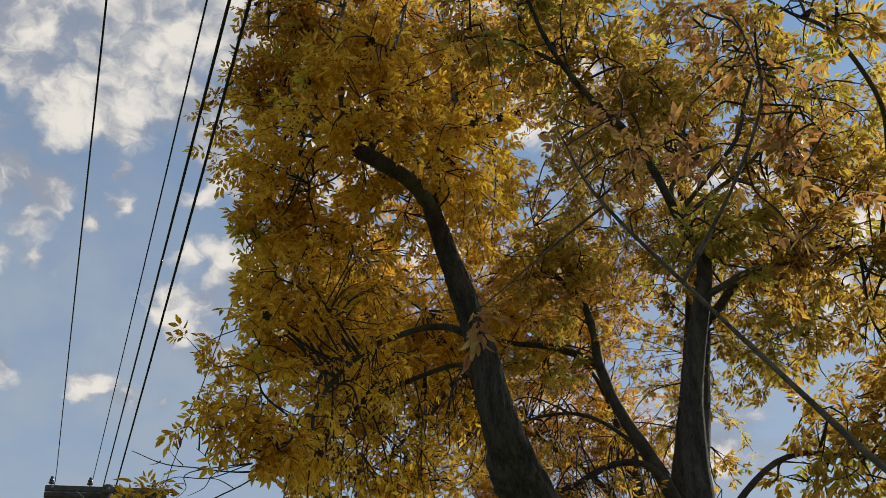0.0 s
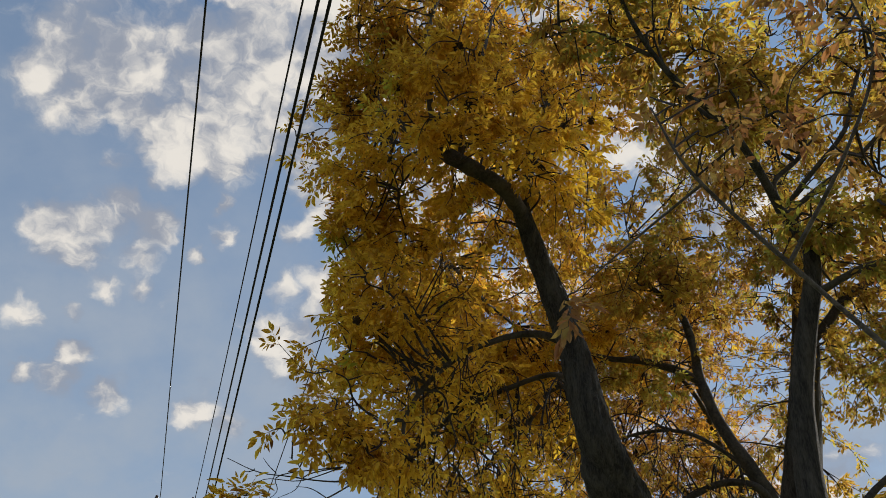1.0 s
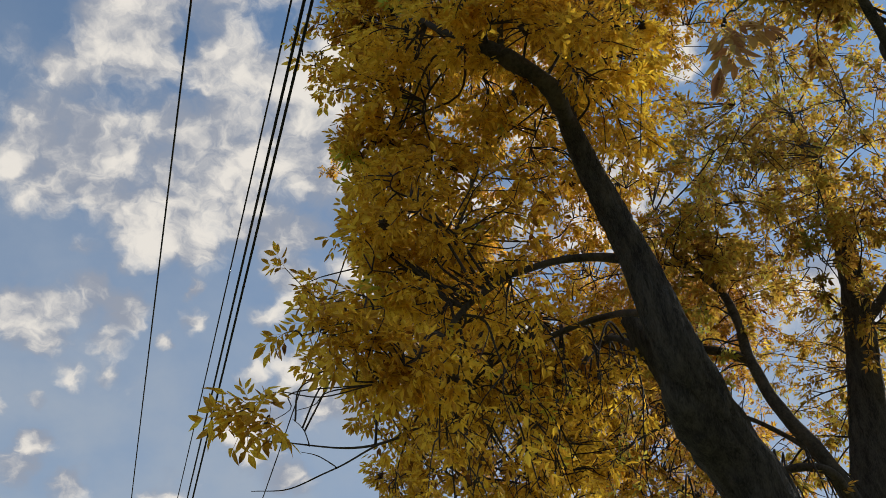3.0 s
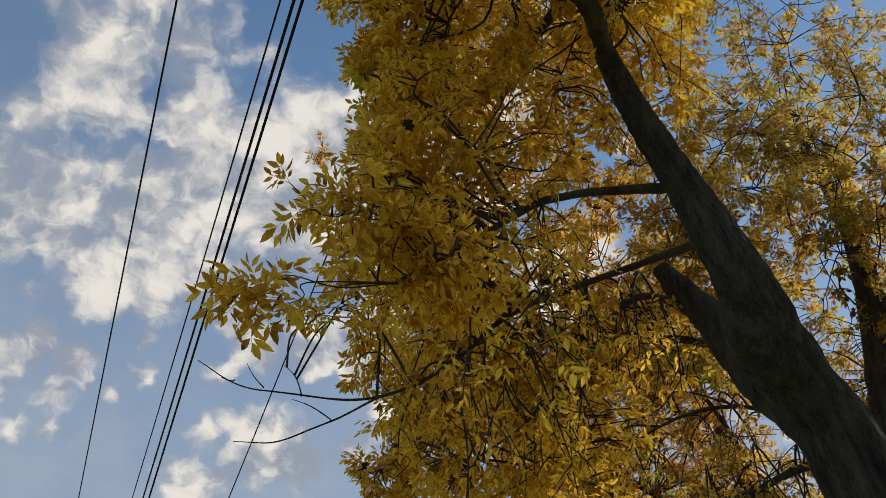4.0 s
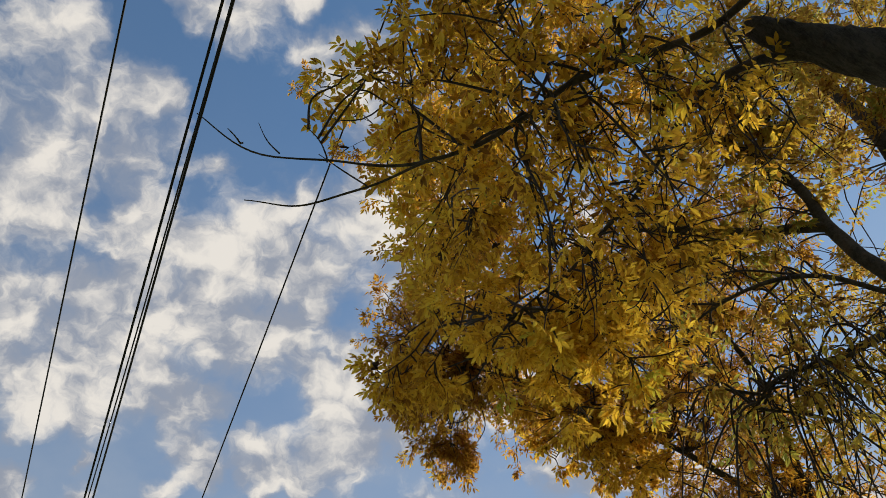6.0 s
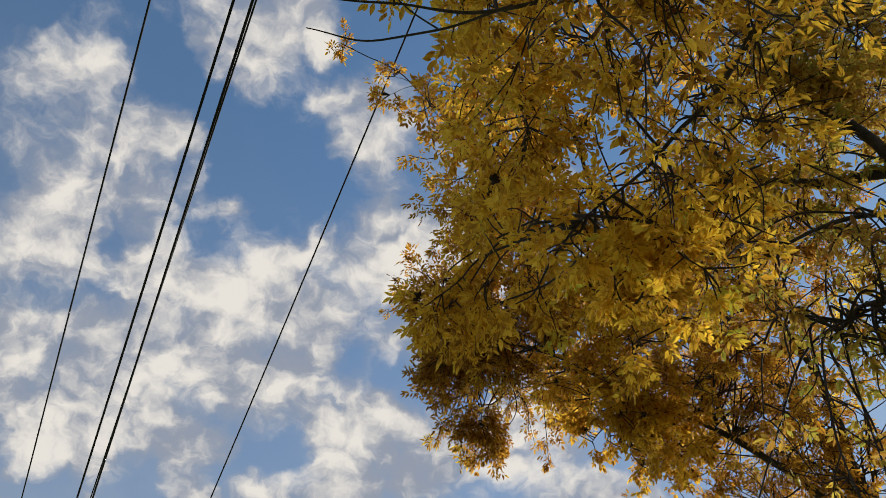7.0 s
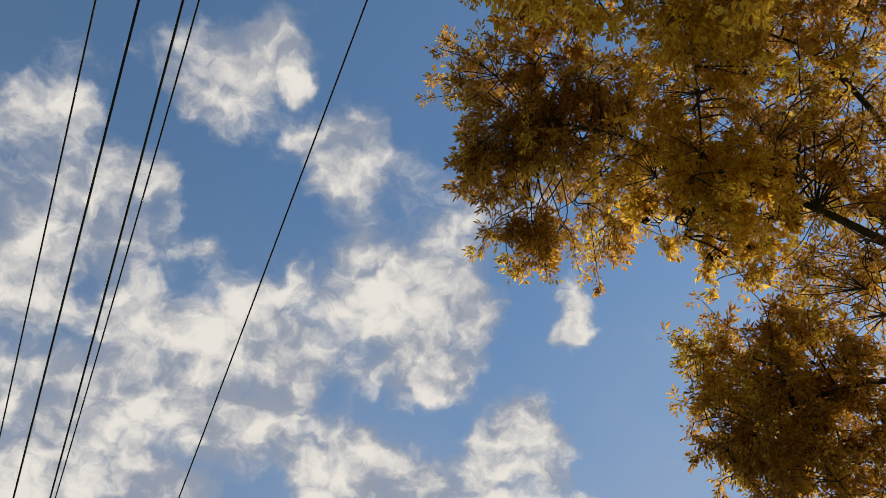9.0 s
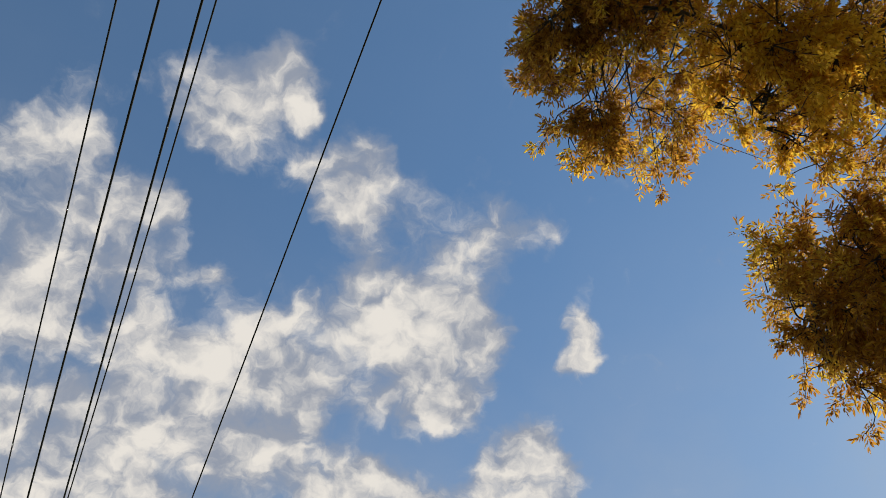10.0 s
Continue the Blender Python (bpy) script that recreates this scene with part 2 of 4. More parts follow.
def leaf_material(name, stops, patches, patch_at, top_tone=None):
    """Autumn leaves: colour varies from leaf to leaf and from bough to bough; light comes through them."""
    m, nt = material(name)
    rnd = math_node(nt, "FRACT", math_node(nt, "ADD", node(nt, "ShaderNodeNewGeometry").outputs["Random Per Island"], node(nt, "ShaderNodeObjectInfo").outputs["Random"]))
    pos = node(nt, "ShaderNodeTexCoord").outputs["Object"]
    bough = noise_node(nt, pos, 0.9, 3.0)
    fac = math_node(nt, "ADD", math_node(nt, "MULTIPLY", rnd, 0.72), math_node(nt, "MULTIPLY", map_range(nt, bough, 0.3, 0.7), 0.33))
    colour = ramp(nt, fac, stops)
    green = math_node(nt, "MULTIPLY", map_range(nt, noise_node(nt, pos, 1.7, 2.0), patch_at, patch_at + 0.12), map_range(nt, rnd, 0.0, 0.9))
    colour = mix_colour(nt, green, colour, patches)
    if top_tone is not None:                                  # browner towards the top of the crown, unevenly
        height = node(nt, "ShaderNodeSeparateXYZ")
        nt.links.new(pos, height.inputs[0])
        late = math_node(nt, "ADD", height.outputs[2], math_node(nt, "MULTIPLY", math_node(nt, "SUBTRACT", noise_node(nt, pos, 1.1, 4.0), 0.5), 3.0))
        colour = mix_colour(nt, math_node(nt, "MULTIPLY", map_range(nt, late, 6.3, 8.2, 0.0, 0.9), map_range(nt, rnd, 0.0, 0.6, 1.0, 0.55)), colour, top_tone)
    blotch = noise_node(nt, pos, 55.0, 3.0)
    colour = mix_colour(nt, map_range(nt, blotch, 0.60, 0.74), colour, (0.10, 0.045, 0.015))
    p = node(nt, "ShaderNodeBsdfPrincipled")
    nt.links.new(colour, p.inputs["Base Color"])
    p.inputs["Roughness"].default_value = 0.55
    p.inputs["Specular IOR Level"].default_value = 0.3
    t = node(nt, "ShaderNodeBsdfTranslucent")
    nt.links.new(mix_colour(nt, 1.0, colour, (1.3, 1.2, 0.7), "MULTIPLY"), t.inputs["Color"])
    mix = node(nt, "ShaderNodeMixShader")
    mix.inputs[0].default_value = 0.68
    nt.links.new(p.outputs[0], mix.inputs[1])
    nt.links.new(t.outputs[0], mix.inputs[2])
    finish(nt, mix.outputs[0])
    return m


GOLD = leaf_material("gold_leaf", [(0.05, (0.14, 0.06, 0.02)), (0.22, (0.44, 0.25, 0.045)), (0.6, (0.68, 0.47, 0.065)), (1.0, (0.76, 0.58, 0.10))], (0.38, 0.44, 0.08), 0.60, (0.36, 0.17, 0.035))
RUST = leaf_material("rust_leaf", [(0.05, (0.12, 0.05, 0.02)), (0.4, (0.31, 0.15, 0.035)), (0.75, (0.46, 0.26, 0.045)), (1.0, (0.54, 0.37, 0.065))], (0.62, 0.46, 0.07), 0.52)
OLIVE = leaf_material("olive_leaf", [(0.05, (0.15, 0.065, 0.035)), (0.35, (0.33, 0.20, 0.055)), (0.75, (0.44, 0.33, 0.075)), (1.0, (0.42, 0.39, 0.10))], (0.27, 0.30, 0.08), 0.52)
PINK = leaf_material("withered_leaf", [(0.05, (0.17, 0.075, 0.05)), (0.4, (0.28, 0.14, 0.08)), (0.75, (0.34, 0.21, 0.09)), (1.0, (0.36, 0.27, 0.12))], (0.34, 0.30, 0.11), 0.6)
GREY_BARK = solid("grey_sapling_bark", (0.035, 0.028, 0.025), (0.13, 0.11, 0.098), 25.0, 0.85, 0.4)
BARK = solid("ash_bark", (0.014, 0.012, 0.011), (0.085, 0.074, 0.062), 9.0, 0.95, 1.0, stretch=(2.6, 2.6, 0.5), depth=0.035)
SMOOTH_BARK = solid("young_bark", (0.022, 0.018, 0.015), (0.075, 0.062, 0.05), 9.0, 0.9, 0.5)
TWIG = solid("twig_bark", (0.018, 0.013, 0.011), (0.055, 0.042, 0.034), 20.0, 0.85, 0.2)
SEED = solid("dry_seed", (0.02, 0.013, 0.01), (0.07, 0.045, 0.03), 60.0, 0.9, 0.2)
WOOD_POLE = solid("weathered_wood", (0.04, 0.034, 0.03), (0.11, 0.095, 0.08), 4.0, 0.9, 0.5, stretch=(4, 4, 0.4))
ARM_WOOD = solid("grey_arm_wood", (0.04, 0.038, 0.036), (0.10, 0.095, 0.09), 6.0, 0.9, 0.4)
CABLE = solid("black_cable", (0.005, 0.005, 0.006), (0.010, 0.010, 0.011), 30.0, 0.9, 0.1)
PORCELAIN = solid("brown_porcelain", (0.03, 0.02, 0.018), (0.07, 0.045, 0.035), 20.0, 0.3, 0.05)
STEEL = solid("galvanised_steel", (0.22, 0.23, 0.24), (0.38, 0.39, 0.40), 18.0, 0.5, 0.1, metallic=0.8)
GRASS = solid("autumn_lawn", (0.035, 0.05, 0.014), (0.13, 0.12, 0.035), 1.4, 0.95, 0.8, fine=40.0)


# ---- builders ----
rng = np.random.default_rng(7)


def part(name, mesh_or_bm, mat, parent=None, label=""):
    if isinstance(mesh_or_bm, bmesh.types.BMesh):
        me = bpy.data.meshes.new(name)
        mesh_or_bm.to_mesh(me)
        mesh_or_bm.free()
    else:
        me = mesh_or_bm
    if not me.materials:
        me.materials.append(mat)
    ob = new(name, me)
    if parent is not None:
        ob.parent = parent
    return tagged(ob, label) if label else ob


def mesh_from(name, verts, faces, smooth=True):
    """A mesh from numpy arrays: verts (n, 3), and faces (m, k), all of k corners."""
    verts, faces = np.asarray(verts, dtype=np.float32), np.asarray(faces, dtype=np.int32)
    me = bpy.data.meshes.new(name)
    count, corners = faces.shape
    me.vertices.add(len(verts))
    me.vertices.foreach_set("co", verts.ravel())
    me.loops.add(count * corners)
    me.loops.foreach_set("vertex_index", faces.ravel())
    me.polygons.add(count)
    me.polygons.foreach_set("loop_start", np.arange(0, count * corners, corners, dtype=np.int32))
    me.polygons.foreach_set("use_smooth", np.full(count, smooth, dtype=bool))
    me.update(calc_edges=True)
    return me


def unit(v):
    return v / np.maximum(np.linalg.norm(v, axis=-1, keepdims=True), 1e-9)


def smooth_line(points, steps):
    """A curve through the points (Catmull-Rom), with that many steps between two of them."""
    p = np.asarray(points, dtype=float)
    p = np.vstack([2 * p[0] - p[1], p, 2 * p[-1] - p[-2]])
    out = []
    for i in range(1, len(p) - 2):
        for s in np.arange(steps) / steps:
            a, b, c, d = p[i - 1:i + 3]
            out.append(0.5 * (2 * b + (c - a) * s + (2 * a - 5 * b + 4 * c - d) * s * s + (3 * b - a - 3 * c + d) * s ** 3))
    out.append(p[-2])
    return np.array(out)


class Tubes:
    """Collects round, tapered, knobbly stems and makes one mesh of them."""

    def __init__(self):
        self.verts, self.faces, self.count = [], [], 0

    def add(self, line, radii, sides=6, knobs=0.0, closed=True, furrow=0.0):
        line = np.asarray(line, dtype=float)
        n = len(line)
        radii = np.interp(np.linspace(0, 1, n), np.linspace(0, 1, len(radii)), radii)
        along = unit(np.gradient(line, axis=0))
        ref = np.array([0.31, 0.17, 0.93]) if abs(along[0][2]) < 0.85 else np.array([0.9, 0.3, 0.1])
        side = unit(np.cross(along, ref))
        other = np.cross(along, side)
        turn = np.arange(sides) * 2 * math.pi / sides
        ring = side[:, None] * np.cos(turn)[None, :, None] + other[:, None] * np.sin(turn)[None, :, None]
        rad = np.repeat(radii[:, None], sides, 1)
        if knobs:
            for i in range(n):
                for j in range(sides):
                    p = Vector(line[i] + ring[i, j] * radii[i])
                    rad[i, j] *= 1 + knobs * (noise.noise(p * 9) + 0.6 * noise.noise(p * 24))
        if furrow:
            run = np.concatenate([[0], np.cumsum(np.linalg.norm(np.diff(line, axis=0), axis=1))])
            for i in range(n):
                for j in range(sides):
                    q = Vector((math.cos(turn[j]) * 8.0, math.sin(turn[j]) * 8.0, run[i] * 4.5 + 1.2 * turn[j] * math.sin(run[i])))
                    rad[i, j] *= 1 + furrow * (1.0 - 2.6 * abs(noise.noise(q)) + 0.4 * noise.noise(q * 3.1))
        v = line[:, None] + ring * rad[..., None]
        self.verts.append(v.reshape(-1, 3))
        i, j = np.meshgrid(np.arange(n - 1), np.arange(sides), indexing="ij")
        k = (j + 1) % sides
        f = np.stack([i * sides + j, i * sides + k, (i + 1) * sides + k, (i + 1) * sides + j], -1).reshape(-1, 4) + self.count
        self.faces.append(f)
        self.count += n * sides
        if closed:
            self.verts.append(np.array([line[-1] + along[-1] * radii[-1] * 0.4]))
            last = self.count - sides
            tip = np.array([[last + a, last + (a + 1) % sides, self.count, self.count] for a in range(sides)])
            self.count += 1
            self.tips = self.tips + [tip[:, :3]] if hasattr(self, "tips") else [tip[:, :3]]

    def mesh(self, name):
        verts = np.vstack(self.verts)
        quads = np.vstack(self.faces)
        if not hasattr(self, "tips"):
            return mesh_from(name, verts, quads)
        tris = np.vstack([quads[:, [0, 1, 2]], quads[:, [0, 2, 3]], np.vstack(self.tips)])
        return mesh_from(name, verts, tris)


LEAFLETS = [(0.30, 0.95), (0.30, -0.95), (0.62, 0.85), (0.62, -0.85), (0.9, 0.7), (0.9, -0.7), (1.0, 0.0)]   # place on the stalk, angle


def leaf_mesh_data(base, way, face, size, breadth=1.0):
    """Compound leaves (seven leaflets each) at the bases, pointing along way, facing face. Returns verts and quads."""
    k = len(base)
    way = unit(way)
    face = unit(face - way * (face * way).sum(1, keepdims=True))
    across = np.cross(face, way)
    verts = []
    for s, angle in LEAFLETS:
        a = angle + rng.normal(0, 0.22, (k, 1))
        d = unit(way * np.cos(a) + across * np.sin(a) + rng.normal(0, 0.17, (k, 3)) + np.array([0, 0, -0.30]))
        n = unit(face + rng.normal(0, 0.40, (k, 3)))
        n = unit(n - d * (n * d).sum(1, keepdims=True))
        w = np.cross(d, n)
        length = size[:, None] * (0.52 + 0.10 * (s > 0.5)) * rng.uniform(0.72, 1.18, (k, 1))
        half = length * rng.uniform(0.16, 0.23, (k, 1)) * breadth
        keep = rng.random((k, 1)) > 0.10
        length, half = length * keep, half * keep
        b = base + way * (size[:, None] * s * 0.95) + d * size[:, None] * 0.05
        bend = rng.uniform(0.02, 0.22, (k, 1)) * length
        fold = rng.uniform(0.1, 0.45, (k, 1)) * half
        mid, late = b + d * length * 0.36 - n * bend * 0.15, b + d * length * 0.70 - n * bend * 0.5
        verts.append(np.stack([b, mid + w * half + n * fold, late + w * half * 0.72 + n * fold * 0.7, b + d * length - n * bend,
                               late - w * half * 0.72 + n * fold * 0.7, mid - w * half + n * fold], 1))
    v = np.stack(verts, 1)                                   # k, 7, 6, 3
    whole = np.linalg.norm(v[:, :, 3] - v[:, :, 0], axis=-1) > 1e-5
    v = v[whole]
    o = np.arange(len(v))[:, None] * 6
    quads = np.stack([o + np.array([0, 1, 2, 3]), o + np.array([0, 3, 4, 5])], 1).reshape(-1, 4)
    return v.reshape(-1, 3), quads


def in_ball(n, shell=0.45):
    d = unit(rng.normal(size=(n, 3)))
    return d * (rng.random((n, 1)) ** shell)


class Tree:
    """One tree: trunk and limbs by hand, then boughs of twigs and leaves that fill its lobes."""

    def __init__(self, name, label, root, fullness=1.0):
        self.ob = tagged(new(name), label, "tree")
        self.ob.location = root
        self.root = np.array(root, dtype=float)
        self.twigs = Tubes()
        self.leaves = [[], [], [], []]
        self.limbs = []
        self.made = {}
        self.fullness = fullness

    def limb(self, name, points, radii, sides=10, knobs=0.05, mat=None, label="", steps=8, furrow=0.0, under=""):
        line = smooth_line(points, steps)
        if mat is None:
            wob = np.array([noise.noise_vector(Vector(p) * 3.5) for p in line]) * 0.022
            wob[0] = 0
            line = line + wob
        t = Tubes()
        t.add(line - self.root, radii, sides, knobs, furrow=furrow)
        self.made[name] = part(name, t.mesh(name), mat or SMOOTH_BARK, self.made.get(under, self.ob), label)
        self.limbs.append(line)
        return line

    def bough(self, anchor, centre, radii, sprays, boughs=9, leaves=14, size=0.085, droop=0.25, thick=0.0085):
        """A lobe of the crown: stems from the anchor into an ellipsoid, side shoots with leaves along them."""
        anchor, centre, radii = (np.array(v, dtype=float) for v in (anchor, centre, radii))
        leaves = max(2, round(leaves * self.fullness))
        stems = []
        bole = np.vstack([line[len(line) // 3:] for line in self.limbs])
        bole = bole[np.linalg.norm(bole - anchor, axis=1) < 0.9]
        bole = np.vstack([bole, anchor[None]])
        hub = anchor
        ends = centre + in_ball(boughs, 0.35) * radii * 0.85
        for end in ends:
            anchor = bole[np.argmin(np.linalg.norm(bole - end, axis=1) + rng.uniform(0, 0.45, len(bole)))]
            gap = np.linalg.norm(end - anchor)
            mid = (anchor + end) / 2 + rng.normal(0, 0.10, 3) * gap + np.array([0, 0, 0.14 * gap])
            late = anchor * 0.22 + end * 0.78 + rng.normal(0, 0.05, 3) * gap + np.array([0, 0, 0.08 * gap])
            line = smooth_line([anchor, mid, late, end], 5)
            stems.append(line)
            self.twigs.add(line - self.root, [thick, thick * 0.7, thick * 0.35], 5, closed=False)
        nodes = np.vstack([s[4:] for s in stems])
        out = in_ball(sprays, 0.45)
        swell = np.array([1.0 + 0.55 * noise.noise(Vector(d) * 1.8 + Vector(centre)) for d in unit(out)])
        tips = centre + out * radii * swell[:, None]
        near = np.argmin(((tips[:, None] - nodes[None]) ** 2).sum(-1), 1)
        starts = nodes[near]
        for start, tip in zip(starts, tips):
            gap = np.linalg.norm(tip - start)
            mid = (start + tip) / 2 + rng.normal(0, 0.12, 3) * gap + np.array([0, 0, 0.10 * gap])
            line = smooth_line([start, mid, tip], 3)
            self.twigs.add(line - self.root, [0.0056, 0.0042, 0.0026], 3, closed=False)
            along = rng.uniform(0.45, 1.0, leaves)
            along[:2] = 1.0
            at = np.stack([np.interp(along, np.linspace(0, 1, len(line)), line[:, c]) for c in range(3)], 1)
            heading = unit((tip - start)[None] + 1e-6)
            way = heading * 0.7 + unit(rng.normal(size=(leaves, 3))) * 0.9 + np.array([0, 0, -droop])
            face = np.array([[0, 0, 1.0]]) + rng.normal(0, 0.55, (leaves, 3))
            for store, v in zip(self.leaves, (at, way, face, size * rng.uniform(0.75, 1.25, leaves))):
                store.append(v)

    def shoots(self, line, count, length, sway=0.35, leaves=2, size=0.085):
        """Long thin shoots that hang from a limb, forked once or twice, with a few leaves near their ends."""
        line = np.asarray(line, dtype=float)
        for _ in range(count):
            start = line[rng.integers(len(line) // 4, len(line))]
            reach = length * rng.uniform(0.55, 1.15)
            side = rng.normal(0, sway, 3) * reach
            pts = [start, start + side * 0.45 + np.array([0, 0, 0.03 * reach]), start + side * 0.8 + np.array([0, 0, -0.5 * reach]), start + side + np.array([0, 0, -reach])]
            hang = smooth_line(np.array(pts) + rng.normal(0, 0.03, (4, 3)) * reach * np.array([[0], [1], [1], [1]]), 5)
            self.twigs.add(hang - self.root, [0.0085, 0.006, 0.0028], 5, closed=False)
            for _ in range(4):
                a = hang[rng.integers(5, len(hang))]
                b = a + rng.normal(0, 0.12, 3) + np.array([0, 0, -0.16])
                fork = smooth_line([a, (a + b) / 2 + rng.normal(0, 0.03, 3), b], 3)
                self.twigs.add(fork - self.root, [0.0045, 0.0022], 3, closed=False)
                at = fork[rng.integers(2, len(fork), leaves)]
                for store, v in zip(self.leaves, (at, unit(rng.normal(size=(leaves, 3))) + np.array([0, 0, -0.6]), np.array([[0, 0, 1.0]]) + rng.normal(0, 0.55, (leaves, 3)), size * rng.uniform(0.75, 1.2, leaves))):
                    store.append(v)

    def finish(self, mat, label, hanging=0, seeds=0, breadth=1.0):
        """Makes the twigs and the crown; the lowest leaves on the open side are leaves of their own."""
        tagged(part("branchwork", self.twigs.mesh("branchwork"), TWIG, self.ob, "thin dark twigs"), kind="stuff")
        base, way, face = (np.vstack(v) for v in self.leaves[:3])
        size = np.concatenate(self.leaves[3])
        order = np.argsort(base[:, 2] + 1.2 * base[:, 0] + 0.25 * base[:, 1])
        single, rest = order[:hanging], order[hanging:]
        v, q = leaf_mesh_data(base[rest] - self.root, way[rest], face[rest], size[rest], breadth)
        tagged(part("crown", mesh_from("crown", v, q, smooth=False), mat, self.ob, label), kind="stuff")
        shapes = leaf_shapes(mat) if hanging else []
        for count, i in enumerate(single):
            d = unit(way[i])
            up = unit(face[i] - d * (face[i] @ d))
            side = np.cross(d, up)
            ob = part("leaf", shapes[count % len(shapes)], mat, self.ob)
            m = Matrix((side, d, up)).transposed().to_4x4()
            ob.matrix_local = Matrix.Translation(base[i] - self.root) @ m @ Matrix.Scale(size[i], 4)
        pods = seed_shapes() if seeds else []
        for i in rng.choice(len(base), seeds, replace=False):
            ob = part("seed_bunch", pods[i % len(pods)], SEED, self.ob, "dark dry seed bunch")
            ob.matrix_local = Matrix.Translation(base[i] - self.root) @ Euler(rng.uniform(0, 6, 3)).to_matrix().to_4x4() @ Matrix.Scale(rng.uniform(0.03, 0.055), 4)


def leaf_shapes(mat):
    """A few compound leaves of unit size, stalk along y, each leaflet folded at its rib."""
    made = []
    for _ in range(8):
        v, q = leaf_mesh_data(np.zeros((1, 3)), np.array([[0, 1.0, 0]]), np.array([[0, 0, 1.0]]), np.ones(1))
        stalk = Tubes()
        stalk.add(np.array([[0, 0, 0], [0.01, 0.5, 0.02], [0, 0.98, 0]]), [0.014, 0.009, 0.006], 3, closed=False)
        quads = np.vstack([q, np.vstack(stalk.faces) + len(v)])
        me = mesh_from("leaf", np.vstack([v, *stalk.verts]), quads, smooth=False)
        me.materials.append(mat)
        made.append(me)
    return made


def seed_shapes():
    """Shrivelled dark bunches of dry seeds, about one unit across."""
    made = []
    for _ in range(4):
        bm = bmesh.new()
        bmesh.ops.create_icosphere(bm, subdivisions=3, radius=0.6)
        shift = Vector(rng.uniform(-9, 9, 3))
        for v in bm.verts:
            v.co *= 0.75 + 1.1 * noise.noise(v.co * 2.6 + shift) + 0.5 * noise.noise(v.co * 6 + shift)
        me = bpy.data.meshes.new("seed_bunch")
        bm.to_mesh(me)
        bm.free()
        me.materials.append(SEED)
        made.append(me)
    return made


# ---- ground ----
def ground_height(x, y):
    """A lawn that falls away towards the trees, then runs level."""
    s = min(max(y, -6.0), 10.0)
    return -0.158 * s + 0.03 * noise.noise(Vector((x * 0.4, y * 0.4, 0)))


def build_ground():
    ticks = np.concatenate([[-1500, -400, -120, -50], np.linspace(-24, 40, 65), [60, 120, 400, 1500]])
    n = len(ticks)
    verts = [(x, y, ground_height(x, y)) for y in ticks for x in ticks]
    i, j = np.meshgrid(np.arange(n - 1), np.arange(n - 1), indexing="ij")
    faces = np.stack([i * n + j, i * n + j + 1, (i + 1) * n + j + 1, (i + 1) * n + j], -1).reshape(-1, 4)
    ob = part("ground", mesh_from("ground", verts, faces), GRASS)
    tagged(ob, "sloping autumn lawn of short patchy grass under trees", "lawn", kind="structure")


build_ground()

# ---- the golden ash in front ----
ash = Tree("ash_tree", "golden autumn ash with a dark leaning trunk and broken stub", (1.10, 4.75, ground_height(1.1, 4.75) - 0.1), 0.8)
ash.limb("trunk", [(1.09, 4.77, -0.92), (0.937, 4.82, 0.67), (0.77, 4.85, 2.165), (0.66, 4.827, 3.144), (0.492, 4.715, 3.51), (0.327, 4.513, 3.82), (0.212, 4.511, 4.413), (0.058, 4.435, 4.888), (-0.08, 4.30, 5.27)],
         [0.24, 0.19, 0.15, 0.132, 0.122, 0.098, 0.078, 0.066, 0.05], 60, 0.04, BARK, "dark furrowed leaning trunk", 26, 0.13)
ash.limb("burl", [(0.56, 4.74, 3.34), (0.44, 4.70, 3.50), (0.34, 4.60, 3.66), (0.28, 4.56, 3.80)], [0.05, 0.115, 0.105, 0.035], 30, 0.2, BARK, "swollen dark burl below the stub", 6, 0.06)
ash.limb("stub", [(0.57, 4.80, 3.28), (0.489, 4.989, 3.693), (0.417, 5.106, 4.126), (0.33, 5.15, 4.36), (0.247, 5.18, 4.581)], [0.09, 0.10, 0.08, 0.07, 0.045], 30, 0.12, BARK, "broken-off stub of a limb", 10, 0.08)
ash.limb("upper_stem", [(-0.07, 4.31, 5.25), (-0.16, 4.08, 5.24), (-0.28, 3.97, 5.25), (-0.50, 3.87, 5.34), (-0.62, 3.82, 5.42)], [0.052, 0.05, 0.046, 0.05, 0.022], 14, 0.2)
ash.limb("thin_stem", [(-0.52, 3.86, 5.34), (-0.63, 3.78, 5.7), (-0.70, 3.72, 6.2), (-0.66, 3.8, 6.9), (-0.55, 4.1, 7.8)], [0.026, 0.022, 0.018, 0.012, 0.004], 8, 0.10)
ash.limb("thin_stem", [(-0.45, 3.9, 5.32), (-0.42, 3.8, 5.7), (-0.30, 3.7, 6.2), (-0.25, 3.9, 6.9)], [0.02, 0.017, 0.012, 0.004], 8, 0.10)
ash.limb("thin_stem", [(-0.58, 3.84, 5.38), (-0.85, 3.9, 5.7), (-1.05, 4.1, 6.1), (-1.15, 4.3, 6.6)], [0.02, 0.016, 0.011, 0.004], 8, 0.10)
ash.limb("leader", [(-0.07, 4.31, 5.24), (0.0, 4.3, 5.7), (0.1, 4.5, 6.6), (0.0, 5.2, 8.2)], [0.036, 0.03, 0.02, 0.005], 10, 0.06)
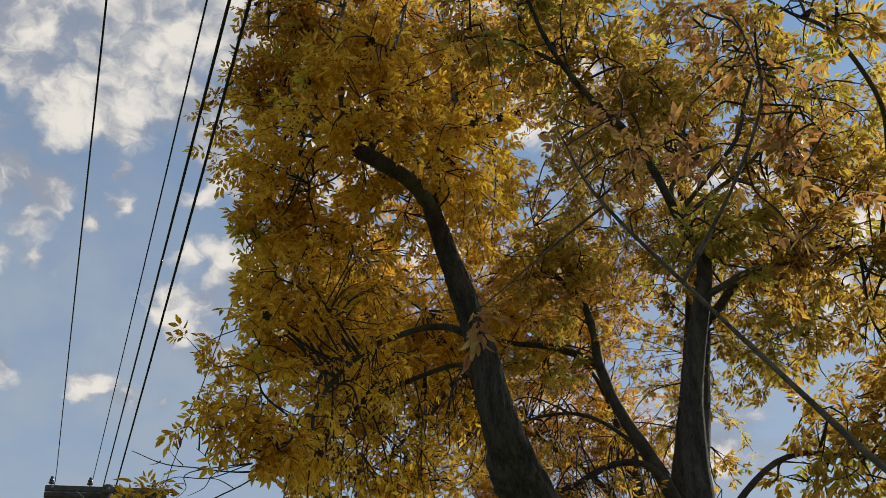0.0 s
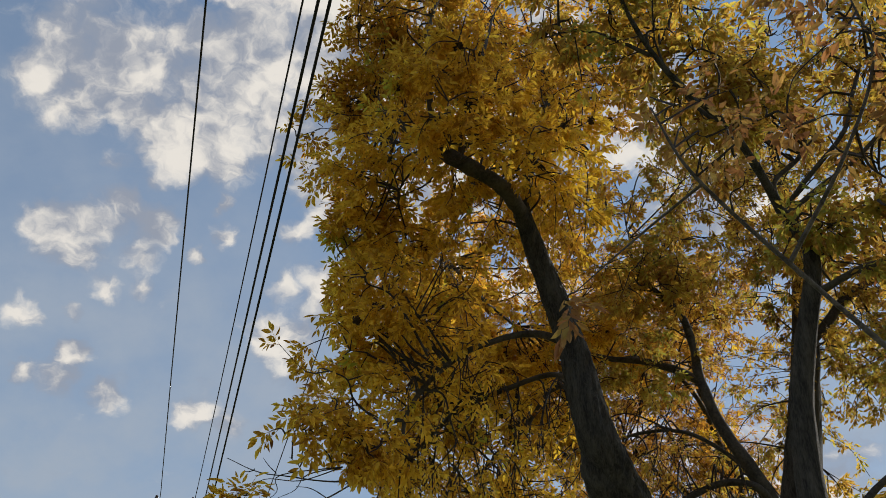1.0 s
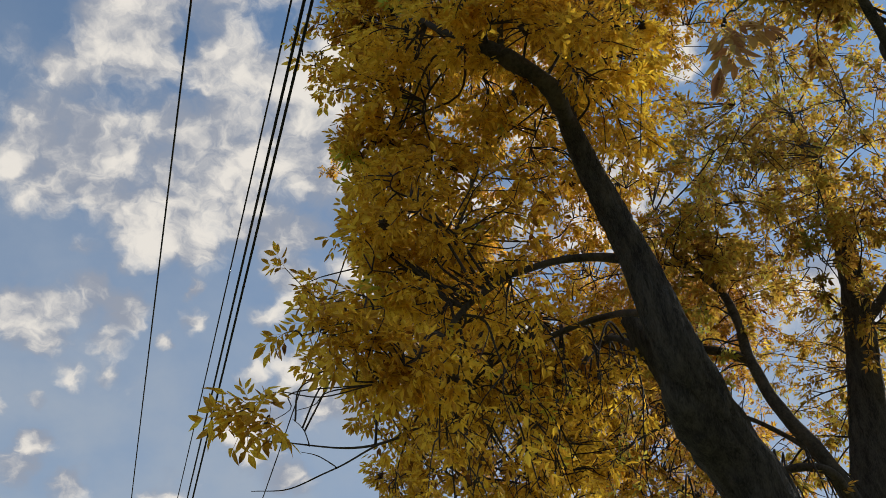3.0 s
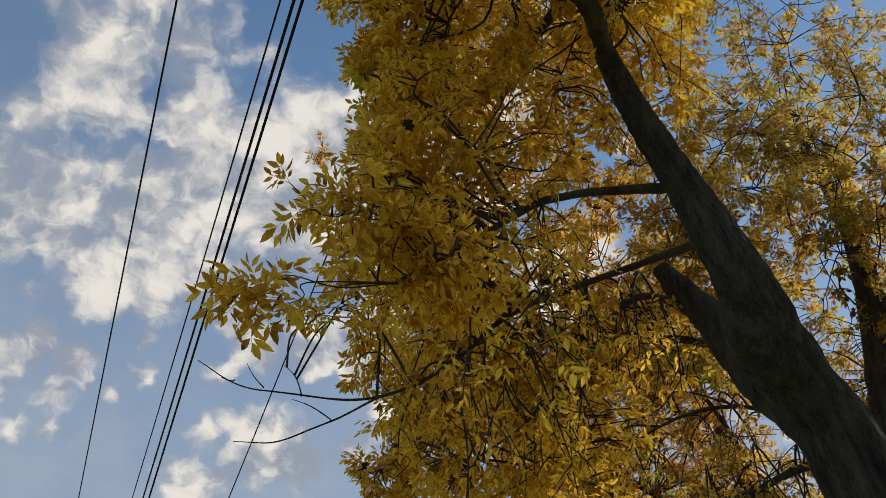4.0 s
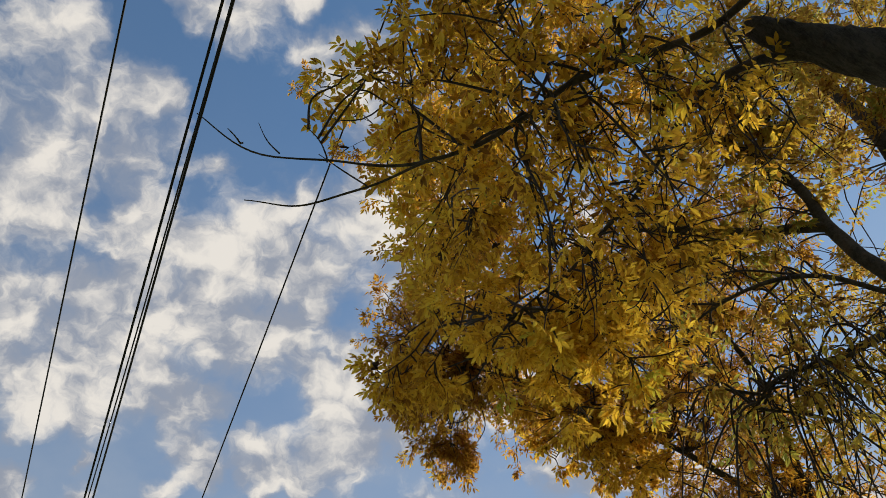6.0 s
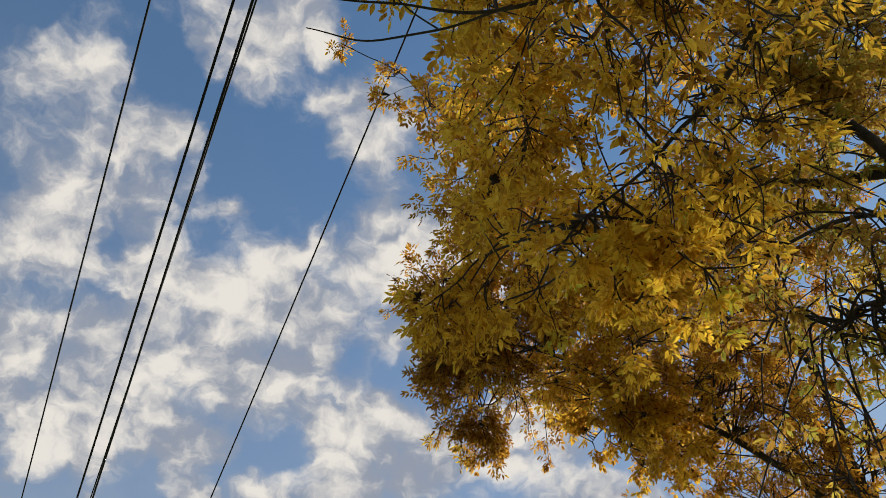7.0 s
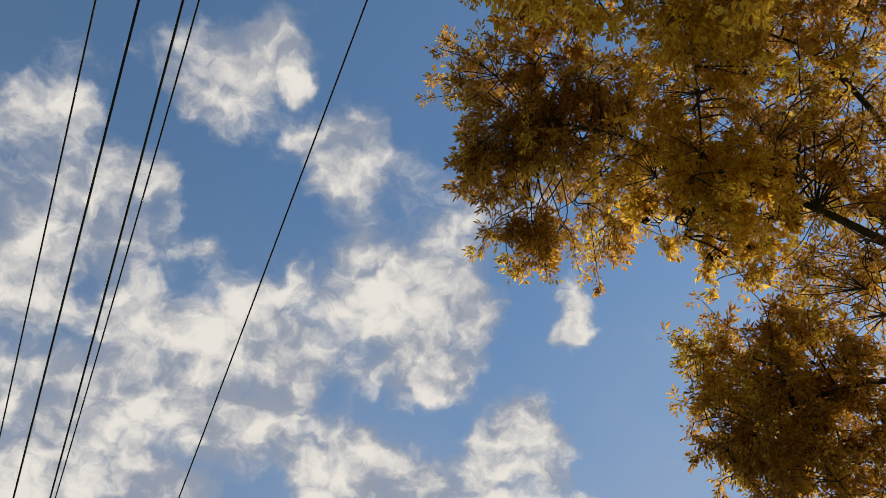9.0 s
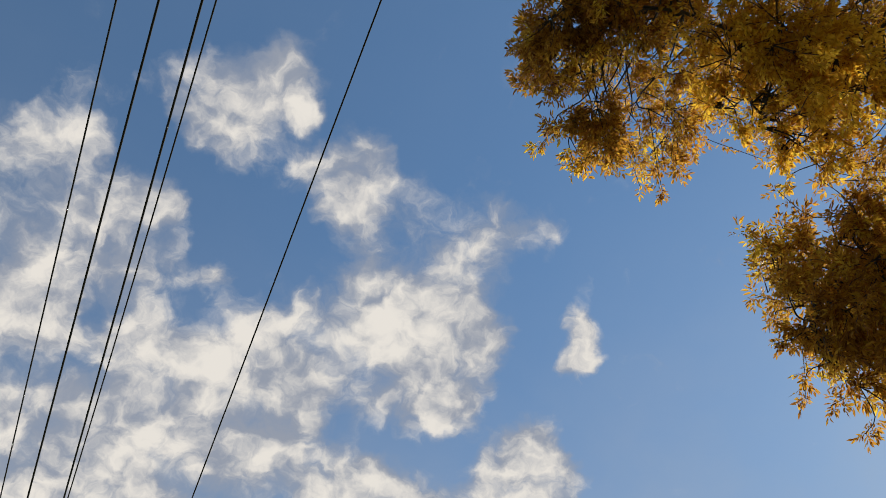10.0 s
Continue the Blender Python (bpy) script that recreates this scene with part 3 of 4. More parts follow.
arc = ash.limb("arching_limb", [(0.21, 4.53, 4.42), (0.007, 4.674, 4.591), (-0.305, 4.654, 4.498), (-0.549, 4.625, 4.327), (-0.726, 4.603, 4.03), (-0.739, 4.538, 3.71)], [0.028, 0.021, 0.018, 0.015, 0.008], 10, 0.12)
low = ash.limb("low_limb", [(0.27, 4.60, 4.12), (0.083, 5.189, 4.606), (-0.508, 5.368, 4.452), (-0.786, 5.444, 4.199), (-1.146, 5.53, 4.001), (-1.482, 5.541, 3.984), (-1.858, 5.491, 4.027), (-2.056, 5.361, 4.053)],
               [0.022, 0.019, 0.015, 0.012, 0.008, 0.005, 0.0035, 0.002], 9, 0.12)
ash.limb("bare_twig", [(-1.13, 5.52, 4.005), (-1.40, 5.58, 3.88), (-1.62, 5.6, 3.76), (-1.84, 5.55, 3.72)], [0.007, 0.005, 0.004, 0.002], 5, 0.05, under="low_limb")
ash.limb("bare_twig", [(-1.56, 5.535, 3.99), (-1.60, 5.48, 4.06), (-1.66, 5.42, 4.10)], [0.004, 0.003, 0.0015], 5, 0.05, under="low_limb")
ash.limb("bare_twig", [(-1.89, 5.47, 4.032), (-1.9, 5.42, 3.99), (-1.92, 5.38, 3.97)], [0.004, 0.003, 0.0015], 5, 0.05, under="low_limb")
ash.limb("bare_twig", [(-1.40, 5.58, 3.88), (-1.50, 5.54, 3.92), (-1.58, 5.46, 3.90)], [0.004, 0.003, 0.0015], 5, 0.05, under="low_limb")
ash.limb("bare_twig", [(-1.75, 5.505, 4.015), (-1.80, 5.46, 4.06), (-1.83, 5.40, 4.09)], [0.0035, 0.0025, 0.0012], 5, 0.05, under="low_limb")
rear = ash.limb("rear_limb", [(0.45, 5.0, 3.95), (0.183, 5.478, 4.691), (-0.085, 5.973, 4.645), (-0.442, 6.385, 4.463), (-0.751, 6.65, 4.387)], [0.026, 0.019, 0.014, 0.008, 0.003], 9, 0.12)
ash.limb("high_limb", [(-0.28, 3.97, 5.26), (-0.5, 4.8, 5.9), (-0.8, 6.0, 6.3), (-0.9, 7.0, 6.6), (-1.0, 7.8, 7.2)], [0.03, 0.022, 0.016, 0.009, 0.003], 9, 0.12)
ash.limb("far_limb", [(-0.8, 6.0, 6.3), (-0.4, 7.1, 6.5), (0.1, 8.2, 6.7), (0.35, 9.2, 6.6), (0.3, 9.9, 6.5)], [0.018, 0.015, 0.012, 0.008, 0.003], 9, 0.12)

ash.bough((-0.6, 4.5, 4.25), (-0.9, 4.62, 4.55), (0.66, 0.66, 0.72), 76)
ash.bough((-0.72, 4.35, 3.8), (-0.92, 4.35, 3.62), (0.26, 0.22, 0.2), 20, 4)
ash.bough((-1.0, 4.3, 3.5), (-1.40, 4.10, 3.20), (0.24, 0.09, 0.11), 9, 3, 5, size=0.108, thick=0.0035)
ash.bough((-0.9, 4.3, 3.6), (-1.14, 4.05, 3.62), (0.2, 0.18, 0.15), 15, 4, 5, size=0.10, thick=0.004)
ash.bough((-0.7, 5.45, 4.4), (-0.85, 5.5, 4.68), (0.72, 0.7, 0.62), 52)
ash.bough((-1.3, 5.5, 4.1), (-1.42, 5.4, 4.42), (0.2, 0.2, 0.14), 9, 3, 6, thick=0.006)
ash.bough((-0.5, 5.42, 4.5), (-0.4, 5.7, 4.25), (0.5, 0.45, 0.35), 60, 9, 3, thick=0.006)
ash.bough((-0.2, 6.0, 4.5), (-0.1, 6.2, 4.2), (0.5, 0.4, 0.3), 50, 8, 3, thick=0.006)
ash.bough((-0.62, 3.85, 5.5), (-0.88, 4.4, 5.6), (0.62, 0.75, 0.75), 110)
ash.bough((-0.4, 3.92, 5.3), (-0.45, 3.65, 5.35), (0.45, 0.26, 0.36), 30, 6)
ash.bough((-0.1, 4.1, 5.1), (0.0, 3.9, 5.6), (0.5, 0.35, 0.5), 24, 6)
ash.bough((-0.5, 3.87, 5.34), (-0.6, 3.55, 5.9), (0.4, 0.25, 0.4), 30, 6)
ash.bough((-0.66, 3.8, 6.9), (-0.74, 4.3, 6.9), (0.78, 0.8, 0.85), 127)
ash.bough((0.02, 4.2, 5.7), (0.1, 4.6, 6.0), (0.7, 0.8, 0.85), 102)
ash.bough((0.1, 4.5, 6.6), (0.3, 4.8, 7.4), (0.9, 0.9, 0.9), 127)
ash.bough((-0.8, 6.0, 6.3), (-0.85, 6.4, 5.7), (0.6, 0.8, 0.85), 95)
ash.bough((-0.95, 7.4, 6.9), (-0.95, 7.4, 6.9), (0.7, 0.9, 1.0), 136)
ash.bough((-0.8, 6.0, 6.3), (0.1, 6.2, 6.6), (0.9, 0.9, 0.9), 95)
ash.bough((0.0, 5.2, 8.2), (-0.4, 5.8, 8.5), (1.2, 1.3, 0.9), 153)
ash.bough((-0.5, 6.45, 4.35), (-0.6, 6.9, 4.65), (0.8, 0.8, 0.55), 44)
ash.bough((-0.7, 6.75, 4.3), (-1.25, 7.5, 5.0), (0.3, 0.4, 0.35), 40, 4, size=0.084)
ash.bough((-0.5, 6.45, 4.35), (-0.35, 6.75, 4.35), (0.55, 0.35, 0.35), 30, 6)

ash.bough((-0.9, 7.0, 6.6), (-0.15, 7.9, 6.1), (0.8, 0.55, 0.55), 100)
ash.bough((-0.9, 7.0, 6.6), (0.6, 7.6, 6.6), (0.7, 0.6, 0.6), 80)
ash.bough((-1.05, 4.1, 6.1), (-1.3, 4.3, 6.3), (0.3, 0.35, 0.5), 42)
ash.bough((-0.7, 3.75, 6.2), (-1.1, 4.1, 6.9), (0.4, 0.4, 0.45), 50)
ash.bough((-0.85, 3.9, 5.7), (-1.15, 4.4, 5.3), (0.3, 0.35, 0.35), 34)
ash.bough((-0.7, 4.6, 4.2), (-1.15, 4.7, 4.7), (0.25, 0.3, 0.3), 26)
ash.bough((-1.05, 4.1, 6.1), (-1.62, 4.25, 5.95), (0.14, 0.12, 0.12), 5, 2, 6, thick=0.004)
ash.bough((0.1, 8.2, 6.7), (0.45, 8.5, 6.8), (0.85, 0.7, 0.75), 105)
ash.bough((0.35, 9.2, 6.6), (0.1, 9.3, 6.5), (0.75, 0.6, 0.55), 80)
ash.bough((0.35, 9.2, 6.6), (0.45, 9.5, 6.75), (0.6, 0.4, 0.4), 46)
ash.limb("high_shoot", [(-1.0, 7.75, 7.15), (-1.3, 7.4, 7.6), (-1.8, 7.1, 8.0), (-2.2, 7.0, 8.2)], [0.008, 0.006, 0.005, 0.003], 6, 0.06)
ash.bough((-2.1, 7.02, 8.17), (-2.2, 7.0, 8.25), (0.14, 0.12, 0.12), 8, 2, 8, size=0.06, thick=0.003)
ash.bough((-1.8, 7.1, 8.0), (-1.8, 7.1, 7.95), (0.12, 0.12, 0.1), 6, 2, 8, size=0.06, thick=0.003)
ash.bough((-1.0, 7.7, 7.1), (-1.75, 7.0, 6.95), (0.16, 0.12, 0.1), 8, 2, 8, size=0.06, thick=0.004)
ash.bough((0.35, 9.2, 6.6), (0.45, 9.4, 6.05), (0.5, 0.4, 0.35), 48)
ash.bough((0.3, 9.9, 6.5), (0.75, 10.0, 6.5), (0.4, 0.35, 0.35), 34)
ash.bough((-0.95, 7.4, 6.9), (-0.72, 8.4, 7.5), (0.5, 0.4, 0.4), 60)
ash.shoots(low[4:26], 16, 0.6)
ash.shoots(rear[:26], 14, 0.6)
ash.shoots(arc[10:], 8, 0.4)
ash.finish(GOLD, "golden yellow ash leaves with a few green ones", 300, 130)

# ---- the taller ash behind, its trunk upright ----
back = Tree("ash_tree", "tall olive and rust ash with an upright dark trunk", (1.9, 7.0, ground_height(1.9, 7.0) - 0.1), 0.78)
back.limb("trunk", [(1.85, 7.0, -1.5), (1.88, 7.06, 1.5), (1.99, 7.12, 3.86), (2.23, 7.12, 5.04), (2.46, 7.05, 6.2), (2.58, 7.0, 7.3), (2.6, 7.1, 9.0)], [0.24, 0.2, 0.16, 0.14, 0.11, 0.08, 0.03], 30, 0.05, BARK, "upright dark furrowed trunk", 14, 0.08)
back.limb("side_limb", [(2.02, 7.08, 4.1), (1.78, 6.85, 4.6), (1.55, 6.82, 5.05), (1.42, 6.82, 5.5), (1.33, 6.76, 6.15), (0.98, 6.7, 6.6), (0.9, 6.8, 7.3)], [0.07, 0.06, 0.05, 0.043, 0.034, 0.022, 0.006], 12, 0.09)
back.limb("fork_limb", [(1.4, 6.82, 5.55), (1.12, 7.05, 5.86), (0.7, 7.1, 5.95), (0.3, 7.2, 6.1)], [0.04, 0.035, 0.025, 0.012], 8, 0.06)
droop = back.limb("drooping_limb", [(1.90, 6.95, 4.35), (1.71, 6.76, 4.55), (1.44, 6.95, 4.65), (1.07, 6.99, 4.48), (0.72, 6.98, 4.33), (0.5, 7.0, 4.1)], [0.034, 0.032, 0.028, 0.022, 0.012, 0.004], 9, 0.1)
wave = back.limb("wavy_limb", [(1.72, 6.84, 4.68), (1.35, 6.87, 5.04), (0.93, 6.91, 5.10), (0.57, 7.07, 5.04), (0.37, 7.24, 4.96)], [0.02, 0.017, 0.014, 0.009, 0.003], 8, 0.1)
back.shoots(droop, 26, 1.0, 0.3, 1)
back.shoots(droop[20:], 14, 0.7, 0.5, 2)
back.shoots(wave, 14, 0.5, 0.5, 2)
back.limb("right_limb", [(2.4, 7.0, 6.0), (2.9, 6.8, 6.5), (3.4, 6.6, 6.7), (3.9, 6.5, 7.2)], [0.05, 0.04, 0.03, 0.015], 8, 0.06)
back.bough((2.47, 7.0, 7.3), (2.4, 6.6, 7.6), (1.1, 1.1, 1.1), 115)
back.bough((0.98, 6.7, 6.6), (1.4, 6.6, 7.4), (0.9, 0.9, 0.9), 91)
back.bough((3.4, 6.6, 6.7), (3.3, 6.7, 6.3), (1.0, 1.0, 1.1), 103)
back.bough((1.07, 6.99, 4.48), (0.9, 7.1, 4.3), (0.8, 0.6, 0.45), 30, 9, 7)
back.bough((1.0, 7.2, 5.9), (0.9, 7.1, 5.8), (0.6, 0.6, 0.5), 36)
back.bough((2.2, 7.0, 4.8), (2.2, 7.9, 5.2), (1.0, 0.8, 0.8), 36)
back.bough((2.5, 7.1, 9.0), (2.4, 6.8, 9.2), (1.5, 1.4, 1.0), 134)
back.bough((3.9, 6.5, 7.2), (3.9, 6.4, 8.0), (1.1, 1.1, 1.2), 103)
back.bough((2.4, 7.0, 6.2), (2.9, 8.4, 6.8), (1.2, 1.0, 1.2), 91)
back.bough((3.4, 6.6, 6.7), (4.0, 6.4, 5.2), (0.9, 0.9, 0.9), 72)
back.bough((0.98, 6.7, 6.6), (1.1, 6.6, 6.4), (0.8, 0.6, 0.6), 80)
back.bough((2.4, 7.0, 6.2), (2.3, 6.5, 6.6), (0.8, 0.6, 0.6), 70)
back.bough((2.9, 6.8, 6.5), (2.9, 6.6, 5.7), (0.7, 0.6, 0.5), 50)
back.finish(OLIVE, "yellow, olive and rust ash leaves, thin enough to show sky")

# ---- the slender stem that leans towards the walker ----
slim = Tree("ash_tree", "slender leaning ash sapling with olive leaves", (1.1, 3.45, ground_height(1.1, 3.45) - 0.1), 0.74)
slim.limb("trunk", [(1.1, 3.45, -0.65), (1.11, 3.61, 1.73), (1.17, 3.74, 3.39), (1.36, 3.63, 4.28), (1.26, 3.55, 4.53), (1.00, 3.22, 4.78), (0.68, 2.98, 4.97), (0.49, 2.80, 5.19), (0.36, 2.62, 5.52)],
          [0.085, 0.072, 0.058, 0.040, 0.026, 0.019, 0.015, 0.011, 0.006], 14, 0.14, BARK, "slender dark leaning stem")
slim.limb("side_stem", [(1.30, 3.6, 4.45), (1.27, 3.6, 4.78), (1.45, 3.62, 5.04), (1.49, 3.6, 5.34), (1.36, 3.58, 5.71), (1.47, 3.6, 6.15)], [0.018, 0.015, 0.013, 0.010, 0.008, 0.004], 8, 0.12)
slim.limb("side_stem", [(1.27, 3.58, 4.6), (1.6, 3.4, 4.97), (1.8, 3.4, 5.48), (1.94, 3.4, 5.68), (2.0, 3.4, 6.1)], [0.014, 0.012, 0.010, 0.008, 0.004], 8, 0.12)
slim.limb("side_stem", [(1.27, 3.56, 4.55), (1.55, 3.5, 4.77), (1.82, 3.5, 5.03), (1.99, 3.5, 5.3), (2.3, 3.6, 5.6)], [0.015, 0.013, 0.011, 0.008, 0.004], 8, 0.12)
slim.limb("side_stem", [(1.32, 3.66, 4.12), (1.56, 3.55, 4.2), (1.75, 3.55, 4.26), (1.98, 3.55, 4.35), (2.25, 3.55, 4.29), (2.6, 3.6, 4.4)], [0.020, 0.017, 0.014, 0.011, 0.008, 0.004], 8, 0.12)
slim.limb("side_stem", [(1.0, 3.22, 4.78), (0.75, 3.2, 5.12), (0.7, 3.2, 5.54), (0.71, 3.2, 5.96)], [0.012, 0.010, 0.007, 0.003], 8, 0.12)
slim.limb("side_stem", [(0.6, 2.92, 5.05), (0.42, 2.9, 5.15), (0.22, 2.9, 5.24), (0.0, 2.95, 5.26)], [0.012, 0.010, 0.007, 0.003], 8, 0.12)
slim.limb("side_stem", [(2.25, 3.55, 4.3), (2.1, 2.9, 4.55), (1.83, 2.6, 4.84), (1.67, 2.6, 5.05), (1.5, 2.6, 5.3)], [0.012, 0.012, 0.011, 0.008, 0.003], 8, 0.12)
slim.bough((1.0, 3.22, 4.8), (0.95, 3.3, 5.2), (0.45, 0.5, 0.5), 46)
slim.bough((0.42, 2.9, 5.15), (0.35, 2.9, 5.35), (0.5, 0.4, 0.35), 34)
slim.bough((0.71, 3.2, 5.8), (0.7, 3.2, 5.9), (0.4, 0.4, 0.4), 24)
slim.bough((1.45, 3.6, 5.1), (1.35, 3.5, 5.4), (0.4, 0.5, 0.45), 30)
slim.bough((1.9, 3.4, 5.6), (2.0, 3.4, 5.7), (0.5, 0.5, 0.5), 34)
slim.bough((1.82, 3.5, 5.03), (2.1, 3.5, 5.0), (0.55, 0.5, 0.45), 46)
slim.bough((1.98, 3.55, 4.35), (2.2, 3.5, 4.3), (0.6, 0.5, 0.4), 48)
slim.bough((1.56, 3.55, 4.2), (1.5, 3.6, 4.4), (0.4, 0.4, 0.3), 26)
slim.bough((2.4, 3.55, 4.35), (2.5, 3.6, 3.8), (0.5, 0.5, 0.45), 46)
slim.bough((1.83, 2.6, 4.84), (1.8, 2.6, 4.9), (0.35, 0.3, 0.3), 12, 4, 8)
slim.limb("low_stem", [(1.14, 3.7, 2.9), (1.6, 3.8, 3.3), (2.1, 3.9, 3.35), (2.6, 4.0, 3.3)], [0.018, 0.014, 0.01, 0.004], 7, 0.1)
slim.bough((1.6, 3.8, 3.3), (1.75, 3.8, 3.35), (0.4, 0.4, 0.25), 16, 5, 8)
slim.bough((2.1, 3.9, 3.35), (2.2, 3.9, 3.3), (0.5, 0.4, 0.4), 34)
slim.bough((2.5, 4.0, 3.3), (2.5, 4.1, 2.95), (0.5, 0.5, 0.5), 40)
slim.finish(OLIVE, "olive and dull yellow ash leaves")

# ---- the thin sapling beside the path, its dead tip reaching across ----
sapling = Tree("sapling", "thin grey sapling with a few withered pink-brown leaves", (2.2, 2.6, ground_height(2.2, 2.6) - 0.05))
sapling.limb("stem", [(2.2, 2.6, -0.5), (1.95, 2.56, 1.2), (1.6, 2.5, 2.3), (1.24, 2.46, 2.78), (0.87, 2.38, 3.21), (0.53, 2.23, 3.54), (0.40, 2.14, 3.78)],
             [0.026, 0.021, 0.014, 0.011, 0.008, 0.006, 0.003], 9, 0.14, GREY_BARK, "bare grey leaning stem")
sapling.limb("shoot", [(0.80, 2.35, 3.28), (0.95, 2.1, 3.5), (1.05, 1.95, 3.75), (1.0, 1.85, 3.95)], [0.008, 0.006, 0.005, 0.003], 6, 0.06, GREY_BARK)
sapling.limb("shoot", [(0.55, 2.24, 3.52), (0.35, 2.38, 3.42), (0.14, 2.5, 3.28)], [0.006, 0.004, 0.002], 6, 0.06, GREY_BARK)
sapling.bough((1.0, 1.9, 3.8), (1.0, 1.88, 3.8), (0.25, 0.16, 0.22), 5, 3, 3, 0.08, thick=0.004)
sapling.bough((1.05, 2.2, 3.4), (1.15, 2.15, 3.45), (0.25, 0.2, 0.2), 6, 3, 3, 0.085, thick=0.005)
sapling.bough((0.45, 2.18, 3.7), (0.55, 2.2, 3.85), (0.28, 0.2, 0.22), 9, 5, 3, 0.07, thick=0.004)
sapling.bough((0.53, 2.23, 3.54), (0.75, 2.15, 3.6), (0.25, 0.2, 0.2), 8, 5, 3, 0.07, thick=0.004)
sapling.bough((1.0, 1.85, 3.95), (0.95, 1.95, 4.15), (0.16, 0.12, 0.12), 6, 3, 4, 0.08, thick=0.004)
sapling.bough((1.05, 1.95, 3.75), (1.18, 2.0, 3.6), (0.12, 0.12, 0.16), 6, 3, 4, 0.08, thick=0.004)
sapling.bough((0.14, 2.5, 3.28), (0.12, 2.52, 3.25), (0.04, 0.04, 0.04), 2, 1, 3, 0.11, thick=0.003)
sapling.finish(PINK, "withered pink-brown leaves")

# ---- the rust-coloured tree at the far end ----
rust = Tree("ash_tree", "rust brown autumn ash tree with fine hanging leaves", (2.7, 10.3, ground_height(2.7, 10.3) - 0.1), 1.0)
rust.limb("trunk", [(2.7, 10.3, -1.8), (2.65, 10.25, 2.0), (2.5, 10.2, 4.5), (2.3, 10.0, 6.0), (2.0, 9.9, 7.5), (1.7, 9.9, 9.0)], [0.18, 0.15, 0.11, 0.08, 0.05, 0.02], 12, 0.08, BARK, "dark trunk behind the leaves")
rust.limb("west_limb", [(2.4, 10.1, 5.2), (1.5, 9.6, 5.9), (0.4, 9.3, 6.4), (-0.4, 9.1, 6.7), (-1.0, 9.1, 6.9)], [0.045, 0.03, 0.02, 0.012, 0.004], 8, 0.06)
rust.limb("south_limb", [(2.45, 10.15, 4.9), (1.5, 10.4, 5.3), (0.7, 10.7, 5.3), (0.3, 10.8, 5.1)], [0.03, 0.022, 0.013, 0.004], 8, 0.06)
rust.limb("inner_limb", [(2.3, 10.05, 5.9), (1.9, 9.2, 6.6), (1.3, 8.6, 7.0), (0.7, 8.4, 7.2)], [0.04, 0.028, 0.018, 0.005], 8, 0.06)
rust.bough((-0.4, 9.1, 6.7), (-0.98, 9.0, 6.95), (0.72, 0.65, 0.8), 103, size=0.084)
rust.bough((0.4, 9.3, 6.4), (-0.1, 10.2, 7.7), (0.8, 0.8, 0.8), 91, size=0.084)
rust.bough((0.7, 10.7, 5.3), (0.9, 10.7, 5.6), (0.7, 0.7, 1.0), 115, size=0.084)
rust.bough((0.7, 10.7, 5.3), (0.95, 10.9, 4.95), (0.75, 0.7, 0.6), 86, size=0.084)
rust.bough((1.6, 10.0, 6.0), (1.7, 10.0, 6.4), (1.1, 1.0, 1.2), 100, size=0.084)
rust.bough((1.2, 9.6, 5.9), (1.3, 8.9, 6.2), (1.0, 0.8, 0.9), 34, size=0.084)
rust.bough((1.5, 9.9, 7.5), (1.2, 9.6, 8.4), (1.5, 1.2, 1.1), 134, size=0.084)
rust.bough((1.3, 8.6, 7.0), (1.6, 8.3, 7.4), (0.9, 0.8, 0.8), 130, size=0.084)
rust.bough((1.9, 9.2, 6.6), (1.5, 9.4, 7.3), (1.0, 0.8, 0.8), 100, size=0.084)
rust.bough((2.4, 10.1, 5.2), (2.2, 9.5, 5.5), (0.9, 0.8, 0.8), 22, size=0.084)
rust.bough((2.4, 10.1, 5.2), (1.7, 10.8, 5.0), (0.9, 0.7, 0.9), 90, size=0.084)
rust.bough((2.3, 10.0, 6.0), (2.6, 10.6, 6.8), (1.0, 0.9, 1.0), 36, size=0.084)
rust.bough((0.7, 10.7, 5.3), (1.1, 10.6, 5.75), (0.55, 0.6, 0.65), 90, size=0.082)
rust.bough((0.3, 10.8, 5.1), (0.6, 10.8, 5.0), (0.45, 0.5, 0.45), 50, size=0.082)
rust.bough((-1.0, 9.1, 6.9), (-1.15, 9.3, 6.8), (0.42, 0.45, 0.5), 55, size=0.084)
rust.bough((2.4, 10.1, 5.2), (1.9, 9.6, 5.9), (0.8, 0.7, 0.9), 80, 16, 4, size=0.084, thick=0.011)
rust.bough((1.5, 9.6, 5.9), (1.3, 9.3, 6.3), (0.7, 0.7, 0.7), 40, 10, 3, size=0.084, thick=0.010)
rust.bough((-0.4, 9.1, 6.7), (-0.95, 10.0, 6.68), (0.42, 0.35, 0.3), 40, size=0.084)
rust.bough((-0.7, 9.1, 6.8), (-1.25, 9.6, 7.05), (0.3, 0.35, 0.3), 26, size=0.084)
rust.bough((-0.3, 9.1, 6.7), (-0.42, 9.0, 7.2), (0.55, 0.45, 0.45), 70, size=0.084)
rust.bough((0.3, 10.8, 5.1), (0.4, 10.9, 5.35), (0.28, 0.35, 0.35), 20, size=0.084)
rust.bough((0.5, 10.75, 5.2), (0.62, 10.85, 6.1), (0.35, 0.4, 0.45), 30, size=0.084)
rust.finish(RUST, "rust brown and amber ash leaves", breadth=0.78)


# ---- utility pole and its lines ----
def box(bm, centre, size, turn=None):
    m = Matrix.Translation(centre) @ (turn or Matrix.Identity(4)) @ Matrix.Diagonal((*size, 1))
    bmesh.ops.create_cube(bm, size=1.0, matrix=m)


